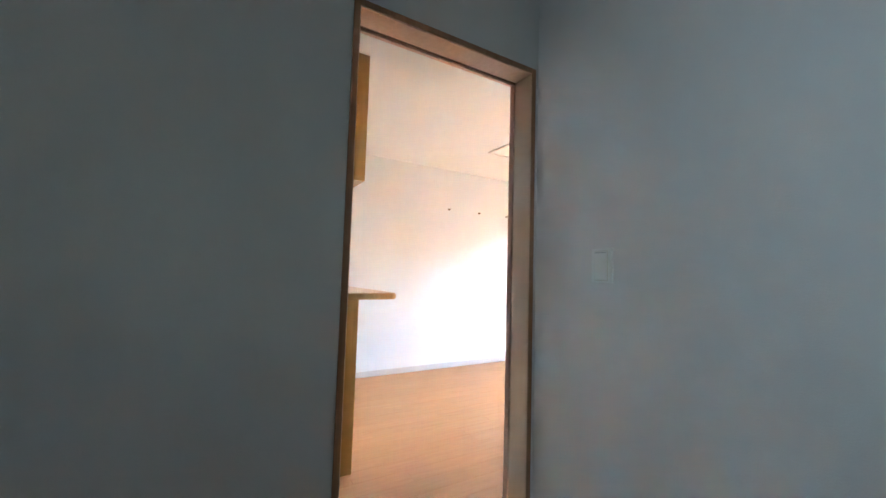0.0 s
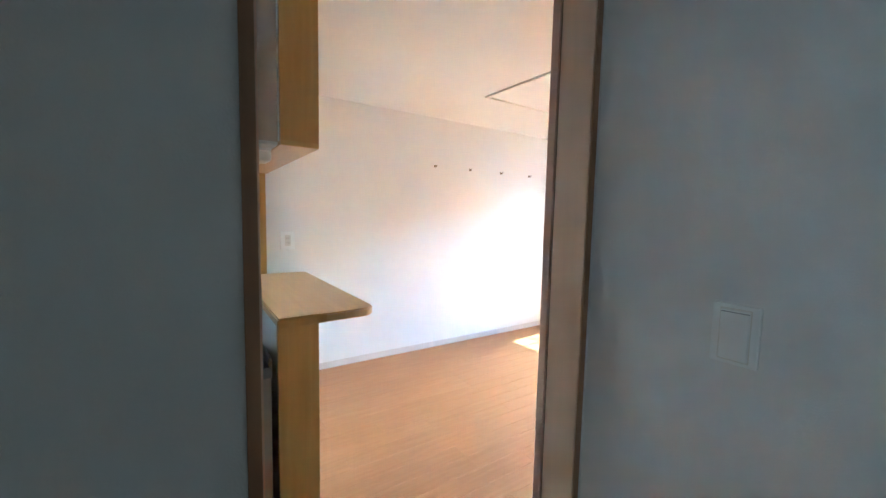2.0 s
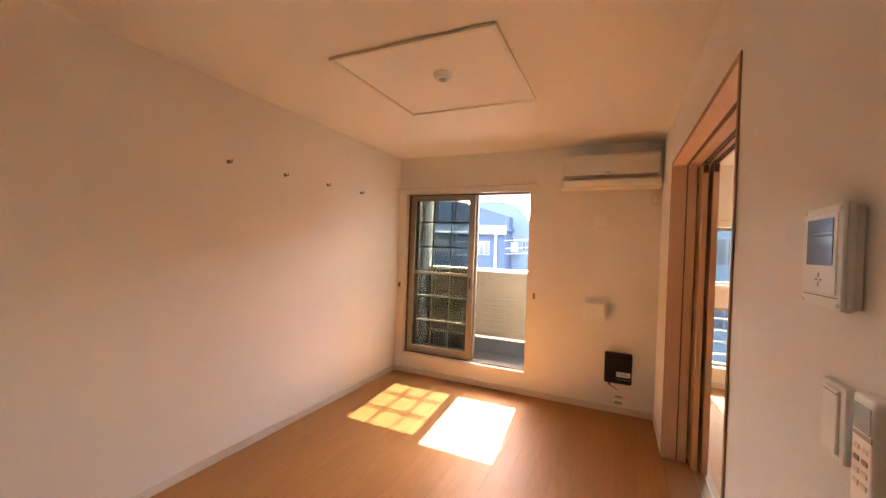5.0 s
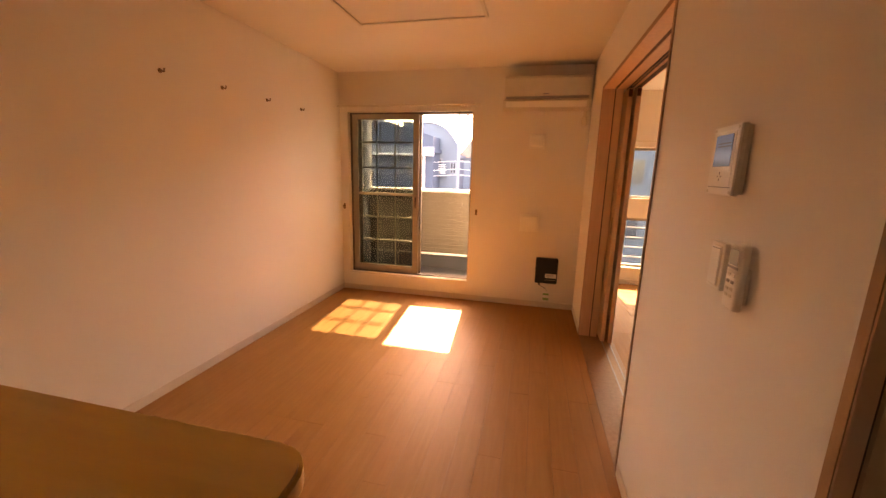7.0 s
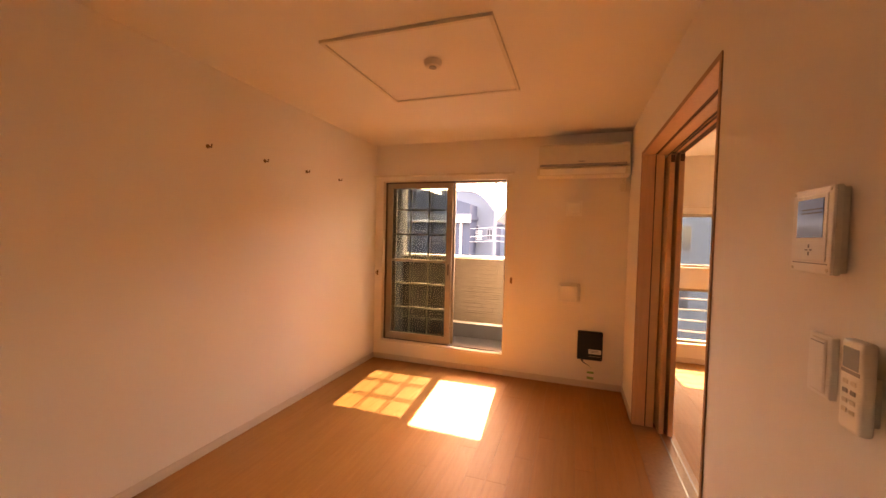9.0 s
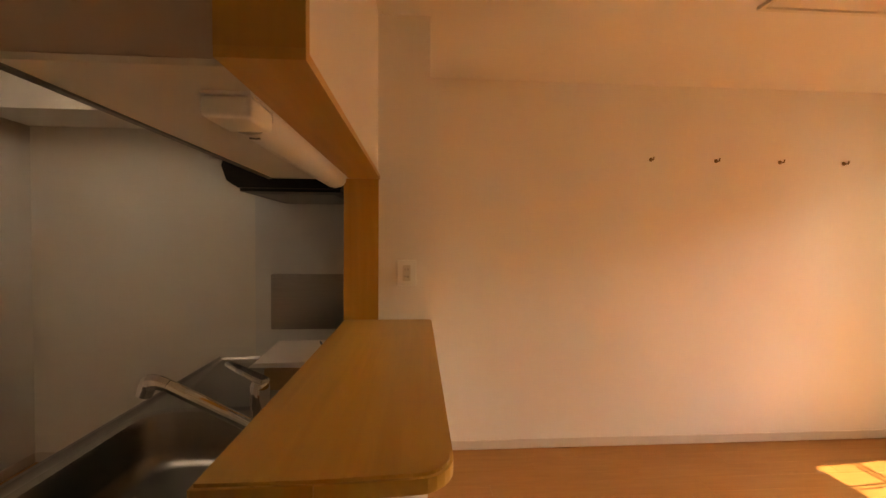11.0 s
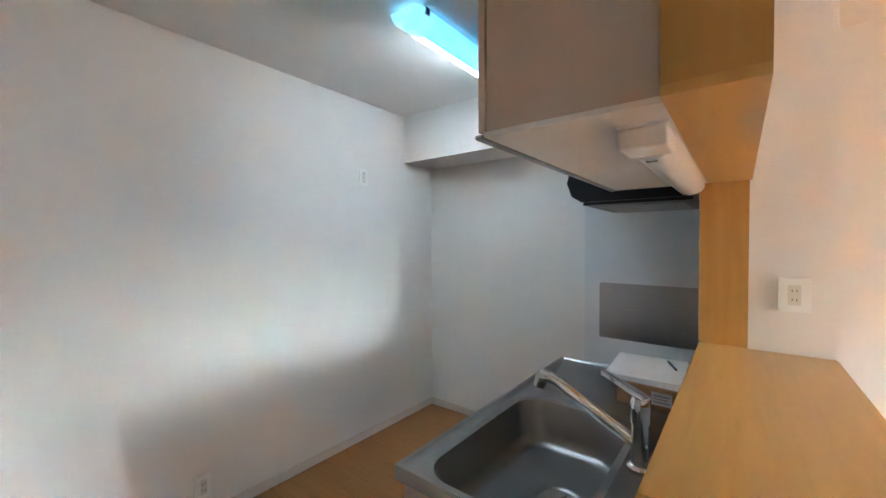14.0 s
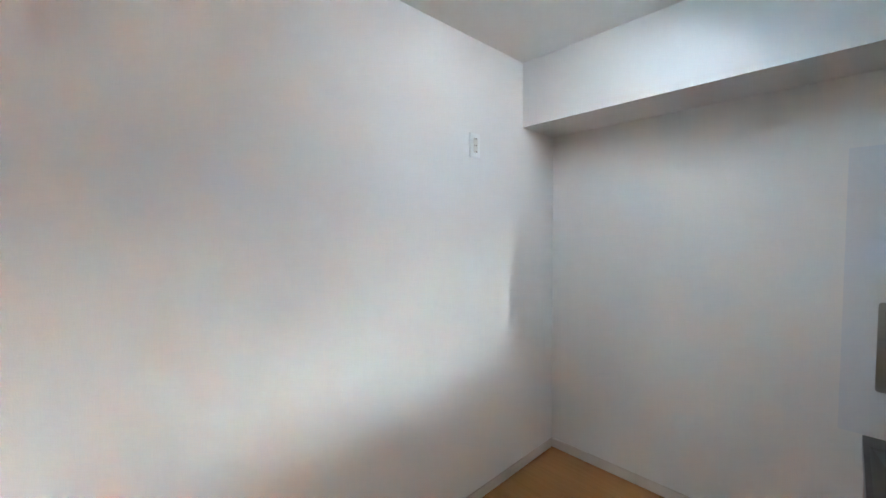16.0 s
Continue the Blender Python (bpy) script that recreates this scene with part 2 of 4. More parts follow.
structure("wall_west", boxes((-0.15, 0, YS - 0.15, YN + 0.20, -0.1, HC + 0.1)), WALL, "white textured wallpapered wall with a row of hooks", "wall")
structure("wall_north", boxes((0, W0, YN, YN + 0.20, -0.1, HC + 0.1), (W0, W1, YN, YN + 0.20, -0.1, WB), (W0, W1, YN, YN + 0.20, WT, HC + 0.1), (W1, XB, YN, YN + 0.20, -0.1, HC + 0.1)), WALL, "white wallpapered window wall", "wall")
structure("wall_south", boxes((0, XH, YS - 0.15, YS, -0.1, HC + 0.1)), WALL, "white wallpapered kitchen back wall", "wall")
structure("wall_east", boxes(
    (XE, XH, YS, D0 - 0.02, -0.1, HC + 0.1), (XE, XH, D0 - 0.02, D1 + 0.02, DH + 0.02, HC + 0.1), (XE, XH, D1 + 0.02, HY1 + 0.06, -0.1, HC + 0.1), (XE, XB, HY1 + 0.06, S0 - 0.02, -0.1, HC + 0.1),
    (XE, XB, S0 - 0.02, S1 + 0.02, SH + 0.02, HC + 0.1), (XE, 2.745, S1 + 0.02, YN, -0.1, HC + 0.1), (2.745, XB, S1 + 0.02, YN, SH + 0.02, HC + 0.1)), WALL, "white wallpapered wall with two doorways", "wall")
structure("wall_hall_north", boxes((XH, HX1 + 0.15, HY1, HY1 + 0.06, -0.1, HC + 0.1), (XB, HX1 + 0.15, HY1 + 0.06, HY1 + 0.12, -0.1, HC + 0.1)), WALL, "white wallpapered wall of the unlit hall", "wall")
structure("wall_hall_east", boxes((HX1, HX1 + 0.15, YS - 0.15, HY1, -0.1, HC + 0.1)), WALL, "plain white wall closing the hall", "wall")
structure("wall_hall_south", boxes((XH, 3.70, YS - 0.15, YS, -0.1, HC + 0.1), (4.40, HX1, YS - 0.15, YS, -0.1, HC + 0.1), (3.70, 4.40, YS - 0.15, YS, -0.1, 1.10), (3.70, 4.40, YS - 0.15, YS, 2.0, HC + 0.1)), WALL, "plain white hall wall with a small added window", "wall")
structure("ceiling", boxes((-0.15, BX1 + 0.15, YS - 0.15, YN + 0.20, HC, HC + 0.12)), CEIL, "white papered ceiling", "ceiling")
structure("beam", boxes((0, 0.337, YS, 0.465, 2.034, HC)), WALL, "white papered boxed-in beam above the kitchen", "beam")
# pillar at the end of the counter, and the half wall with its opening
structure("pillar", boxes((0, 0.668, 0.622, 0.860, 0, HC), (0, 0.650, 0.465, 0.622, 0, HC)), WALL, "white wallpapered pillar beside the serving counter", "pillar")
structure("wall_counter", boxes((0.668, 1.81, 0.488, 0.622, 0, 0.960), (0.668, 1.815, 0.494, 0.622, 1.665, HC)), WALL, "white half wall under and above the serving hatch", "wall")
# bedroom, which reaches further out than the living room
BY1 = 5.70
# unseen right side of both windows stretched to let in extra light
BW0, BW1 = 3.10, 5.20
structure("wall_bedroom_north", boxes((XE, BW0, BY1, BY1 + 0.20, -0.1, HC + 0.1), (BW1, BX1 + 0.15, BY1, BY1 + 0.20, -0.1, HC + 0.1), (BW0, BW1, BY1, BY1 + 0.20, -0.1, 0.22), (BW0, BW1, BY1, BY1 + 0.20, 0.87, 1.11), (BW0, BW1, BY1, BY1 + 0.20, 1.74, HC + 0.1)), WALL, "white wallpapered bedroom wall with two windows", "wall")
structure("wall_bedroom_east", boxes((BX1, BX1 + 0.15, HY1 + 0.12, BY1, -0.1, HC + 0.1)), WALL, "plain white bedroom wall", "wall")
structure("wall_bedroom_west", boxes((XE, XB, YN + 0.20, BY1, -0.1, HC + 0.1)), WALL, "white bedroom wall beside the balcony", "wall")
structure("wall_bedroom_south", boxes((HX1 + 0.15, BX1 + 0.15, HY1, HY1 + 0.12, -0.1, HC + 0.1)), WALL, "plain white bedroom wall", "wall")
structure("ceiling_bedroom", boxes((XE, BX1 + 0.15, YN + 0.20, BY1 + 0.20, HC, HC + 0.12)), CEIL, "white papered bedroom ceiling", "ceiling")
structure("floor_bedroom", boxes((XB, BX1 + 0.15, YN + 0.20, BY1, -0.12, -0.012)), FLOORBASE, "orange-brown wooden bedroom floor", "floor")

# floor boards lie on a dark underlay
floor = structure("floor", boxes((-0.15, BX1 + 0.15, YS - 0.15, YN + 0.20, -0.12, -0.012)), FLOORBASE, "orange-brown wooden plank floor", "floor")

# baseboards
def baseboard(x0, x1, y0, y1):
    return structure("baseboard", soft_box(x0, x1, y0, y1, 0.0, 0.06, 0.003, 1), BASEB, "pale grey vinyl baseboard along the wall", "baseboard")


baseboard(0, 0.008, 0.860, YN)
baseboard(0.008, XE, YN - 0.008, YN)
baseboard(XE - 0.008, XE, S1 + 0.045, YN - 0.008)
baseboard(XE - 0.008, XE, D1 + 0.045, S0 - 0.045)
baseboard(0, 0.008, YS, -0.14)
baseboard(0.008, XE, YS, YS + 0.008)
baseboard(XE - 0.008, XE, YS + 0.008, D0 - 0.045)
baseboard(XH, XH + 0.008, YS, D0 - 0.045)
baseboard(XH + 0.008, HX1, HY1 - 0.008, HY1)
baseboard(XB, BX1, BY1 - 0.008, BY1)
baseboard(0.668, 1.81, 0.622, 0.63)

# ---- doorways ----
def doorway(name, y0, y1, top, label, slot_x, back, far_back):
    """A lined doorway in the east wall: jambs, head, thin proud casing, and a dark slot for the sliding leaf."""
    d = thing(name, (XE, (y0 + y1) / 2, 0), label, "door frame", kind="structure")
    for ya, yb, xb in ((y0 - 0.02, y0, back), (y1, y1 + 0.02, far_back)):
        part("jamb", boxes((XE - 0.004, slot_x - 0.0045, ya, yb, 0, top)), JAMB, d)
        part("jamb", boxes((slot_x + 0.0045, xb, ya, yb, 0, top)), JAMB_IN, d, "smooth tan jamb board")
        part("slot", boxes((slot_x - 0.0045, slot_x + 0.0045, ya + (0.008 if ya > y0 else 0), yb - (0 if ya > y0 else 0.008), 0, top)), SLOT, d, "dark slot for the sliding door")
    part("head", boxes((XE - 0.004, slot_x - 0.012, y0 - 0.02, y1 + 0.02, top, top + 0.02), (slot_x + 0.012, back, y0 - 0.02, y1 + 0.02, top, top + 0.02)), JAMB, d)
    part("track", boxes((slot_x - 0.012, slot_x + 0.012, y0 - 0.02, y1 + 0.02, top + 0.006, top + 0.02)), SLOT, d, "dark door track")
    for xa, xb in ((XE - 0.006, XE - 0.001), (back - 0.003, back + 0.004)):
        part("casing", boxes((xa, xb, y0 - 0.024, y0 - 0.004, 0, top + 0.026), (xa, xb, y1 + 0.004, y1 + 0.024, 0, top + 0.026), (xa, xb, y0 - 0.004, y1 + 0.004, top + 0.004, top + 0.026)), JAMB_EDGE, d, "narrow wooden casing strip")
    return d


d1 = doorway("door_1", D0, D1, DH, "open doorway lined with pinkish-brown wood, leading to the hall", 2.628, XH + 0.004, XH + 0.004)
part("door_stop", lathe([(0.0045, 0), (0.0045, 0.002), (0.003, 0.004), (0.001, 0.005)], (2.672, D0, 1.296), axis=1), DIFF, d1, "clear plastic bump stop", True)
part("threshold", soft_box(XE - 0.004, XH + 0.004, D0, D1, -0.004, 0.004, 0.002, 1), JAMB_EDGE, d1, "flat wooden threshold strip")
d2 = doorway("door_2", S0, S1, SH, "wood-lined doorway with two sliding leaves pushed open, to the bedroom", 2.69, XB, 2.747)
part("threshold", soft_box(XE - 0.004, XB, S0, S1, -0.004, 0.003, 0.002, 1), JAMB_EDGE, d2)
part("floor_rail", boxes((2.772, 2.782, S0, S1, 0.003, 0.006), (2.828, 2.838, S0, S1, 0.003, 0.006)), ALU, d2, "metal floor rail")
part("ceiling_rail", boxes((2.768, 2.772, S0, S1, SH - 0.012, SH), (2.788, 2.792, S0, S1, SH - 0.012, SH), (2.826, 2.830, S0, S1, SH - 0.012, SH), (2.844, 2.848, S0, S1, SH - 0.012, SH)), ALU_DARK, d2, "dark twin hanging rail")


def sliding_leaf(x, y0):
    leaf = thing("sliding_door", (x, y0 + 0.4, 0), "wooden sliding door leaf pushed open into its doorway", "door", "sliding door leaves")
    part("panel", soft_box(x, x + 0.034, y0, 4.43, 0.007, SH - 0.014, 0.003, 1), LEAFW, leaf)
    part("edge_strip", boxes((x + 0.001, x + 0.033, y0 - 0.003, y0, 0.01, SH - 0.016)), JAMB, leaf)
    part("roller", boxes((x + 0.008, x + 0.026, y0 + 0.01, y0 + 0.05, SH - 0.014, SH - 0.001)), BLACKP, leaf, "black hanging roller")
    part("roller_cap", boxes((x + 0.004, x + 0.030, y0 - 0.006, y0 - 0.003, SH - 0.075, SH - 0.022)), SLOT, leaf, "dark roller fitting at the leaf's top")
    part("pull", soft_box(x - 0.0015, x + 0.003, y0 + 0.05, y0 + 0.075, 0.92, 1.06, 0.001, 1), BRASS, leaf, "dark recessed pull")
    return leaf


sliding_leaf(2.761, 3.70)
sliding_leaf(2.815, 3.68)


# ---- balcony window ----
def sash(parent, x0, x1, y, z0, z1):
    """One aluminium sash with a mid rail, glass and white bars inside the glass."""
    f = 0.062
    s = part("sash", boxes((x0, x0 + f, y, y + 0.03, z0, z1), (x1 - f, x1, y, y + 0.03, z0, z1), (x0 + f, x1 - f, y, y + 0.03, z0, z0 + 0.075), (x0 + f, x1 - f, y, y + 0.03, z1 - 0.05, z1)), ALU, parent, "bronze-grey aluminium sliding sash")
    part("mid_rail", boxes((x0 + f, x1 - f, y + 0.008, y + 0.022, 1.108, 1.136)), ALU, s)
    pane = part("pane", boxes((x0 + f, x1 - f, y + 0.013, y + 0.017, z0 + 0.075, z1 - 0.05)), GLASS, s, "clear window glass")
    for z in (1.69, 1.415, 0.862, 0.589):
        part("glazing_bar", boxes((x0 + f, x1 - f, y + 0.018, y + 0.026, z - 0.0065, z + 0.0065)), MUNTIN, s)
    w = (x1 - x0 - 2 * f) / 3
    for k in (1, 2):
        c = x0 + f + w * k
        part("glazing_bar", boxes((c - 0.0065, c + 0.0065, y + 0.0265, y + 0.031, z0 + 0.075, z1 - 0.05)), MUNTIN, s)
    part("latch", soft_box(x1 - 0.04, x1 - 0.022, y - 0.008, y, 0.98, 1.10, 0.002, 1), ALU_DARK, s, "dark pull handle")
    return s


win = thing("window_1", ((W0 + W1) / 2, YN + 0.1, WB), "tall balcony sliding window, both barred sashes pushed aside, half open", "window", kind="structure")
part("window_frame", boxes((W0, W0 + 0.018, YN + 0.055, YN + 0.165, WB, WT), (W1 - 0.018, W1, YN + 0.055, YN + 0.165, WB, WT), (W0 + 0.018, W1 - 0.018, YN + 0.055, YN + 0.165, WB, WB + 0.02), (W0 + 0.018, W1 - 0.018, YN + 0.055, YN + 0.165, WT - 0.02, WT)), ALU_DARK, win, "dark bronze aluminium frame")
part("reveal", boxes((W0 - 0.001, W0 + 0.004, YN - 0.003, YN + 0.055, WB, WT), (W1 - 0.004, W1 + 0.001, YN - 0.003, YN + 0.055, WB, WT), (W0, W1, YN - 0.003, YN + 0.055, WT - 0.004, WT + 0.001)), CREAMP, win, "cream reveal trim")
part("window_sill", soft_box(W0 - 0.005, W1 + 0.005, YN - 0.006, YN + 0.055, WB - 0.004, WB + 0.012, 0.003, 1), CREAMP, win, "cream sill board")
sash(win, W0 + 0.018, 0.885, YN + 0.075, WB + 0.02, WT - 0.02)
sash(win, W0 + 0.045, 0.905, YN + 0.118, WB + 0.02, WT - 0.02)

rail = thing("curtain_rail", (0.8, YN, 2.05), "cream double curtain rail fixed above the window", "curtain rail")
part("back_rail", soft_box(0.005, 1.56, YN - 0.03, YN - 0.012, 2.043, 2.056, 0.003, 1), CREAMP, rail)
part("front_rail", soft_box(0.005, 1.56, YN - 0.075, YN - 0.057, 2.043, 2.056, 0.003, 1), CREAMP, rail)
for bx in (0.03, 0.42, 0.80, 1.18, 1.50):
    part("bracket", boxes((bx, bx + 0.02, YN - 0.08, YN, 2.057, 2.063), (bx, bx + 0.02, YN - 0.004, YN, 2.03, 2.057)), WHITEP, rail)
for cx in (1.36, 1.375, 1.39, 1.42, 1.435):
    part("runner", soft_box(cx, cx + 0.008, YN - 0.072, YN - 0.060, 2.025, 2.043, 0.002, 1), WHITEP, rail, "white curtain runner")


def tieback(x):
    k = thing("tieback_hook", (x, YN, 0.975), "small dark brass curtain tieback hook on the window wall", "hook", "curtain tieback hooks")
    part("plate", soft_box(x - 0.011, x + 0.011, YN - 0.004, YN, 0.945, 1.005, 0.002, 1), BRASS, k)
    part("prong", join(rod((x, YN - 0.004, 0.965), (x, YN - 0.035, 0.965), 0.004), rod((x, YN - 0.035, 0.965), (x, YN - 0.035, 0.99), 0.004)), BRASS, k)


tieback(0.035)
tieback(1.548)

# hooks on the west wall
hook = thing("wall_hook", (0, 2.346, 1.912), "small brass picture hook screwed into the white wall", "hook", "row of wall hooks")
part("plate", lathe([(0.013, 0.0), (0.013, 0.003), (0.008, 0.006)], (0, 2.346, 1.912), axis=0), BRASS, hook)
part("prong", join(rod((0.004, 2.346, 1.912), (0.03, 2.346, 1.905), 0.004), rod((0.03, 2.346, 1.905), (0.034, 2.346, 1.925), 0.004)), BRASS, hook)
for hy in (2.80, 3.256, 3.722):
    copy_thing(hook, Matrix.Translation((0, hy, 1.912)))

# ---- ceiling panel and detector ----
hatch = thing("ceiling_panel", (1.32, 2.72, HC), "square ceiling panel outlined by a raised beige moulding", "ceiling panel")
cx0, cx1, cy0, cy1 = 0.842, 1.757, 2.287, 3.198
part("panel", boxes((cx0 + 0.02, cx1 - 0.02, cy0 + 0.02, cy1 - 0.02, HC - 0.006, HC)), CEIL, hatch)
for a in ((cx0, cx1, cy0, cy0 + 0.02), (cx0, cx1, cy1 - 0.02, cy1), (cx0, cx0 + 0.02, cy0 + 0.02, cy1 - 0.02), (cx1 - 0.02, cx1, cy0 + 0.02, cy1 - 0.02)):
    part("moulding", boxes((*a, HC - 0.016, HC)), CREAMP, hatch)
det = thing("ceiling_socket", (1.338, 2.655, HC - 0.006), "round cream ceiling lamp socket in the ceiling panel", "ceiling socket")
part("base", lathe([(0.052, 0.0), (0.052, -0.012), (0.047, -0.018), (0.043, -0.03), (0.036, -0.033)], (1.338, 2.655, HC - 0.006)), CREAMP, det, smooth=True)
part("cap", lathe([(0.022, 0.0), (0.022, -0.004)], (1.338, 2.655, HC - 0.039)), GREYP, det)

# ---- air conditioner ----
AZ = -0.035   # how far the unit hangs below the reference line
ac = thing("air_conditioner", (2.18, YN, 2.12), "cream-white split air conditioner hung high on the window wall", "air conditioner")
prof = [(YN, 2.02), (YN, 2.30), (YN - 0.17, 2.305), (YN - 0.205, 2.27), (YN - 0.21, 2.11), (YN - 0.185, 2.095), (YN - 0.19, 2.085), (YN - 0.10, 2.025)]
part("body", prism([(a, b + AZ) for a, b in prof], 1.800, 2.560, 0), CREAMP, ac)
part("front_panel", prism([(a, b + AZ) for a, b in ((YN - 0.208, 2.122), (YN - 0.204, 2.272), (YN - 0.209, 2.274), (YN - 0.215, 2.125))], 1.803, 2.557, 0), CREAMP, ac)
part("louvre", prism([(a, b + AZ) for a, b in ((YN - 0.196, 2.083), (YN - 0.212, 2.075), (YN - 0.20, 2.028), (YN - 0.11, 2.010), (YN - 0.11, 2.015), (YN - 0.19, 2.034))], 1.815, 2.535, 0), WHITEP, ac, "closed air outlet louvre")
part("chin", prism([(a, b + AZ) for a, b in ((YN - 0.19, 2.092), (YN - 0.207, 2.086), (YN - 0.195, 2.020), (YN - 0.10, 2.004), (YN - 0.02, 2.015), (YN - 0.02, 2.03), (YN - 0.18, 2.05))], 1.786, 2.572, 0), CREAMP, ac, "rounded lower rim")
part("slot", boxes((1.815, 2.545, YN - 0.2105, YN - 0.2, 2.100 + AZ, 2.121 + AZ)), GREYP, ac, "dark gap above the louvre")
part("badge", boxes((2.15, 2.20, YN - 0.2155, YN - 0.2125, 2.136 + AZ, 2.144 + AZ)), GREYP, ac)
part("intake", boxes((1.83, 2.53, YN - 0.165, YN - 0.03, 2.3045 + AZ, 2.3075 + AZ)), GREYP, ac, "grey intake grille")
pipe = thing("pipe_cover", (2.545, YN, 1.88), "small cream wall cap below the air conditioner", "wall cap")
part("cap", soft_box(2.52, 2.57, YN - 0.03, YN, 1.85, 1.93, 0.008, 2), CREAMP, pipe)
part("pipe", rod((2.545, YN - 0.02, 1.92), (2.545, YN - 0.03, 2.03), 0.014), CREAMP, pipe)


def vent(x, z, w, h):
    v = thing("wall_vent", (x, YN, z), "square white ventilation cover on the window wall", "vent cover", "wall vent covers")
    part("plate", soft_box(x - w / 2 - 0.015, x + w / 2 + 0.015, YN - 0.006, YN, z - h / 2 - 0.015, z + h / 2 + 0.015, 0.003, 1), WHITEP, v)
    part("cover", soft_box(x - w / 2, x + w / 2, YN - 0.068, YN - 0.014, z - h / 2, z + h / 2, 0.008, 2), WHITEP, v)
    part("neck", boxes((x - w / 2 + 0.02, x + w / 2 - 0.02, YN - 0.014, YN - 0.006, z - h / 2 + 0.02, z + h / 2 - 0.02)), GREYP, v)


vent(2.125, 1.70, 0.12, 0.11)
vent(2.105, 0.89, 0.165, 0.15)

blk = thing("meter_box", (2.33, YN, 0.4), "black plastic wall unit with a white label, by the floor", "wall unit")
part("case", soft_box(2.215, 2.437, YN - 0.055, YN - 0.004, 0.262, 0.53, 0.014, 3), BLACKP, blk)
part("back", boxes((2.225, 2.427, YN - 0.004, YN, 0.27, 0.52)), BLACKP, blk)
part("label", boxes((2.315, 2.425, YN - 0.0565, YN - 0.0545, 0.325, 0.368)), PAPER, blk, "white printed label")
part("line", boxes((2.322, 2.40, YN - 0.058, YN - 0.0565, 0.352, 0.357), (2.322, 2.415, YN - 0.058, YN - 0.0565, 0.340, 0.344)), GREYP, blk)
part("edge_line", boxes((2.318, 2.425, YN - 0.0565, YN - 0.0545, 0.300, 0.305)), GREYP, blk)
part("cable", join(rod((2.26, YN - 0.03, 0.262), (2.262, YN - 0.03, 0.24), 0.008), rod((2.262, YN - 0.03, 0.24), (2.33, YN - 0.028, 0.20), 0.003)), BLACKP, blk)
blk.location += Vector((-0.016, 0, 0.014))
tag = thing("paper_tag", (2.33, YN, 0.15), "small green and white tag hanging below the black unit", "tag")
part("sheet", boxes((2.29, 2.355, YN - 0.028, YN - 0.026, 0.085, 0.185)), PAPER, tag)
for za, zb in ((0.145, 0.165), (0.09, 0.115)):
    part("stripe", boxes((2.293, 2.352, YN - 0.0295, YN - 0.028, za, zb)), GREENL, tag)
part("string", rod((2.322, YN - 0.027, 0.185), (2.33, YN - 0.028, 0.205), 0.0015, seg=6), GREENL, tag)
part("fixing", boxes((2.30, 2.345, YN - 0.026, YN, 0.12, 0.15)), WHITEP, tag)


# ---- wall plates ----
def plate(name, at, normal, w, h, label, category, kind="socket", cells=2):
    """A wall plate built facing +y at the origin and turned to its wall."""
    p = thing(name, (0, 0, 0), label, category)
    part("plate", soft_box(-w / 2, w / 2, 0, 0.012, -h / 2, h / 2, 0.003, 2), WHITEP, p)
    if kind == "socket":
        part("insert", boxes((-w * 0.2, w * 0.2, 0.012, 0.0145, -h * 0.3, h * 0.3)), CREAMP, p)
        for k in range(cells):
            z = (k - (cells - 1) / 2) * h * 0.27
            part("slot", boxes((-0.0075, -0.005, 0.0145, 0.0152, z - 0.005, z + 0.005), (0.005, 0.0075, 0.0145, 0.0152, z - 0.004, z + 0.004)), SLOT, p)
    else:
        # cream edge round the rocker stands in for its soft shade line
        part("shade_rim", boxes((-w * 0.33, w * 0.33, 0.0118, 0.0124, -h * 0.44, h * 0.44)), CREAMP, p)
        part("rocker", soft_box(-w * 0.31, w * 0.31, 0.012, 0.016, -h * 0.42, h * 0.42, 0.002, 1), WHITEP, p)
        part("gap_line", boxes((-w * 0.29, w * 0.29, 0.0155, 0.0165, h * 0.37, h * 0.385)), GREYP, p)
    p.matrix_world = Matrix.Translation(at) @ Vector(normal).to_track_quat("Y", "Z").to_matrix().to_4x4()
    return p


plate("wall_socket", (0.668, 0.756, 1.215), (1, 0, 0), 0.090, 0.122, "cream double wall socket above the serving counter", "socket")
plate("wall_socket", (0.762, YS, 1.866), (0, 1, 0), 0.072, 0.12, "cream wall socket high on the kitchen wall", "socket", cells=3)
plate("wall_socket", (1.80, YS, 0.188), (0, 1, 0), 0.072, 0.12, "cream wall socket low on the kitchen wall", "socket")
plate("light_switch", (3.072, HY1, 1.168), (0, -1, 0), 0.082, 0.122, "white rocker light switch on the dark hall wall", "switch", "switch")
plate("light_switch", (XE, 1.532, 1.170), (-1, 0, 0), 0.072, 0.118, "white light switch beside the remote control", "switch", "switch")

# intercom, remote control
IY0, IY1, IZ0, IZ1 = 1.484, 1.619, 1.345, 1.513
ic = thing("intercom", (XE, 1.551, 1.43), "white wall intercom with a small blue-grey screen", "intercom")
part("back_case", soft_box(XE - 0.012, XE, IY0 + 0.004, IY1 - 0.004, IZ0 + 0.004, IZ1 - 0.004, 0.003, 2), CREAMP, ic)
part("mid_case", soft_box(XE - 0.022, XE - 0.012, IY0, IY1, IZ0, IZ1, 0.003, 2), CREAMP, ic)
part("front_case", soft_box(XE - 0.027, XE - 0.0215, IY0 + 0.001, IY1 - 0.001, IZ0 + 0.001, IZ1 - 0.001, 0.002, 2), WHITEP, ic)
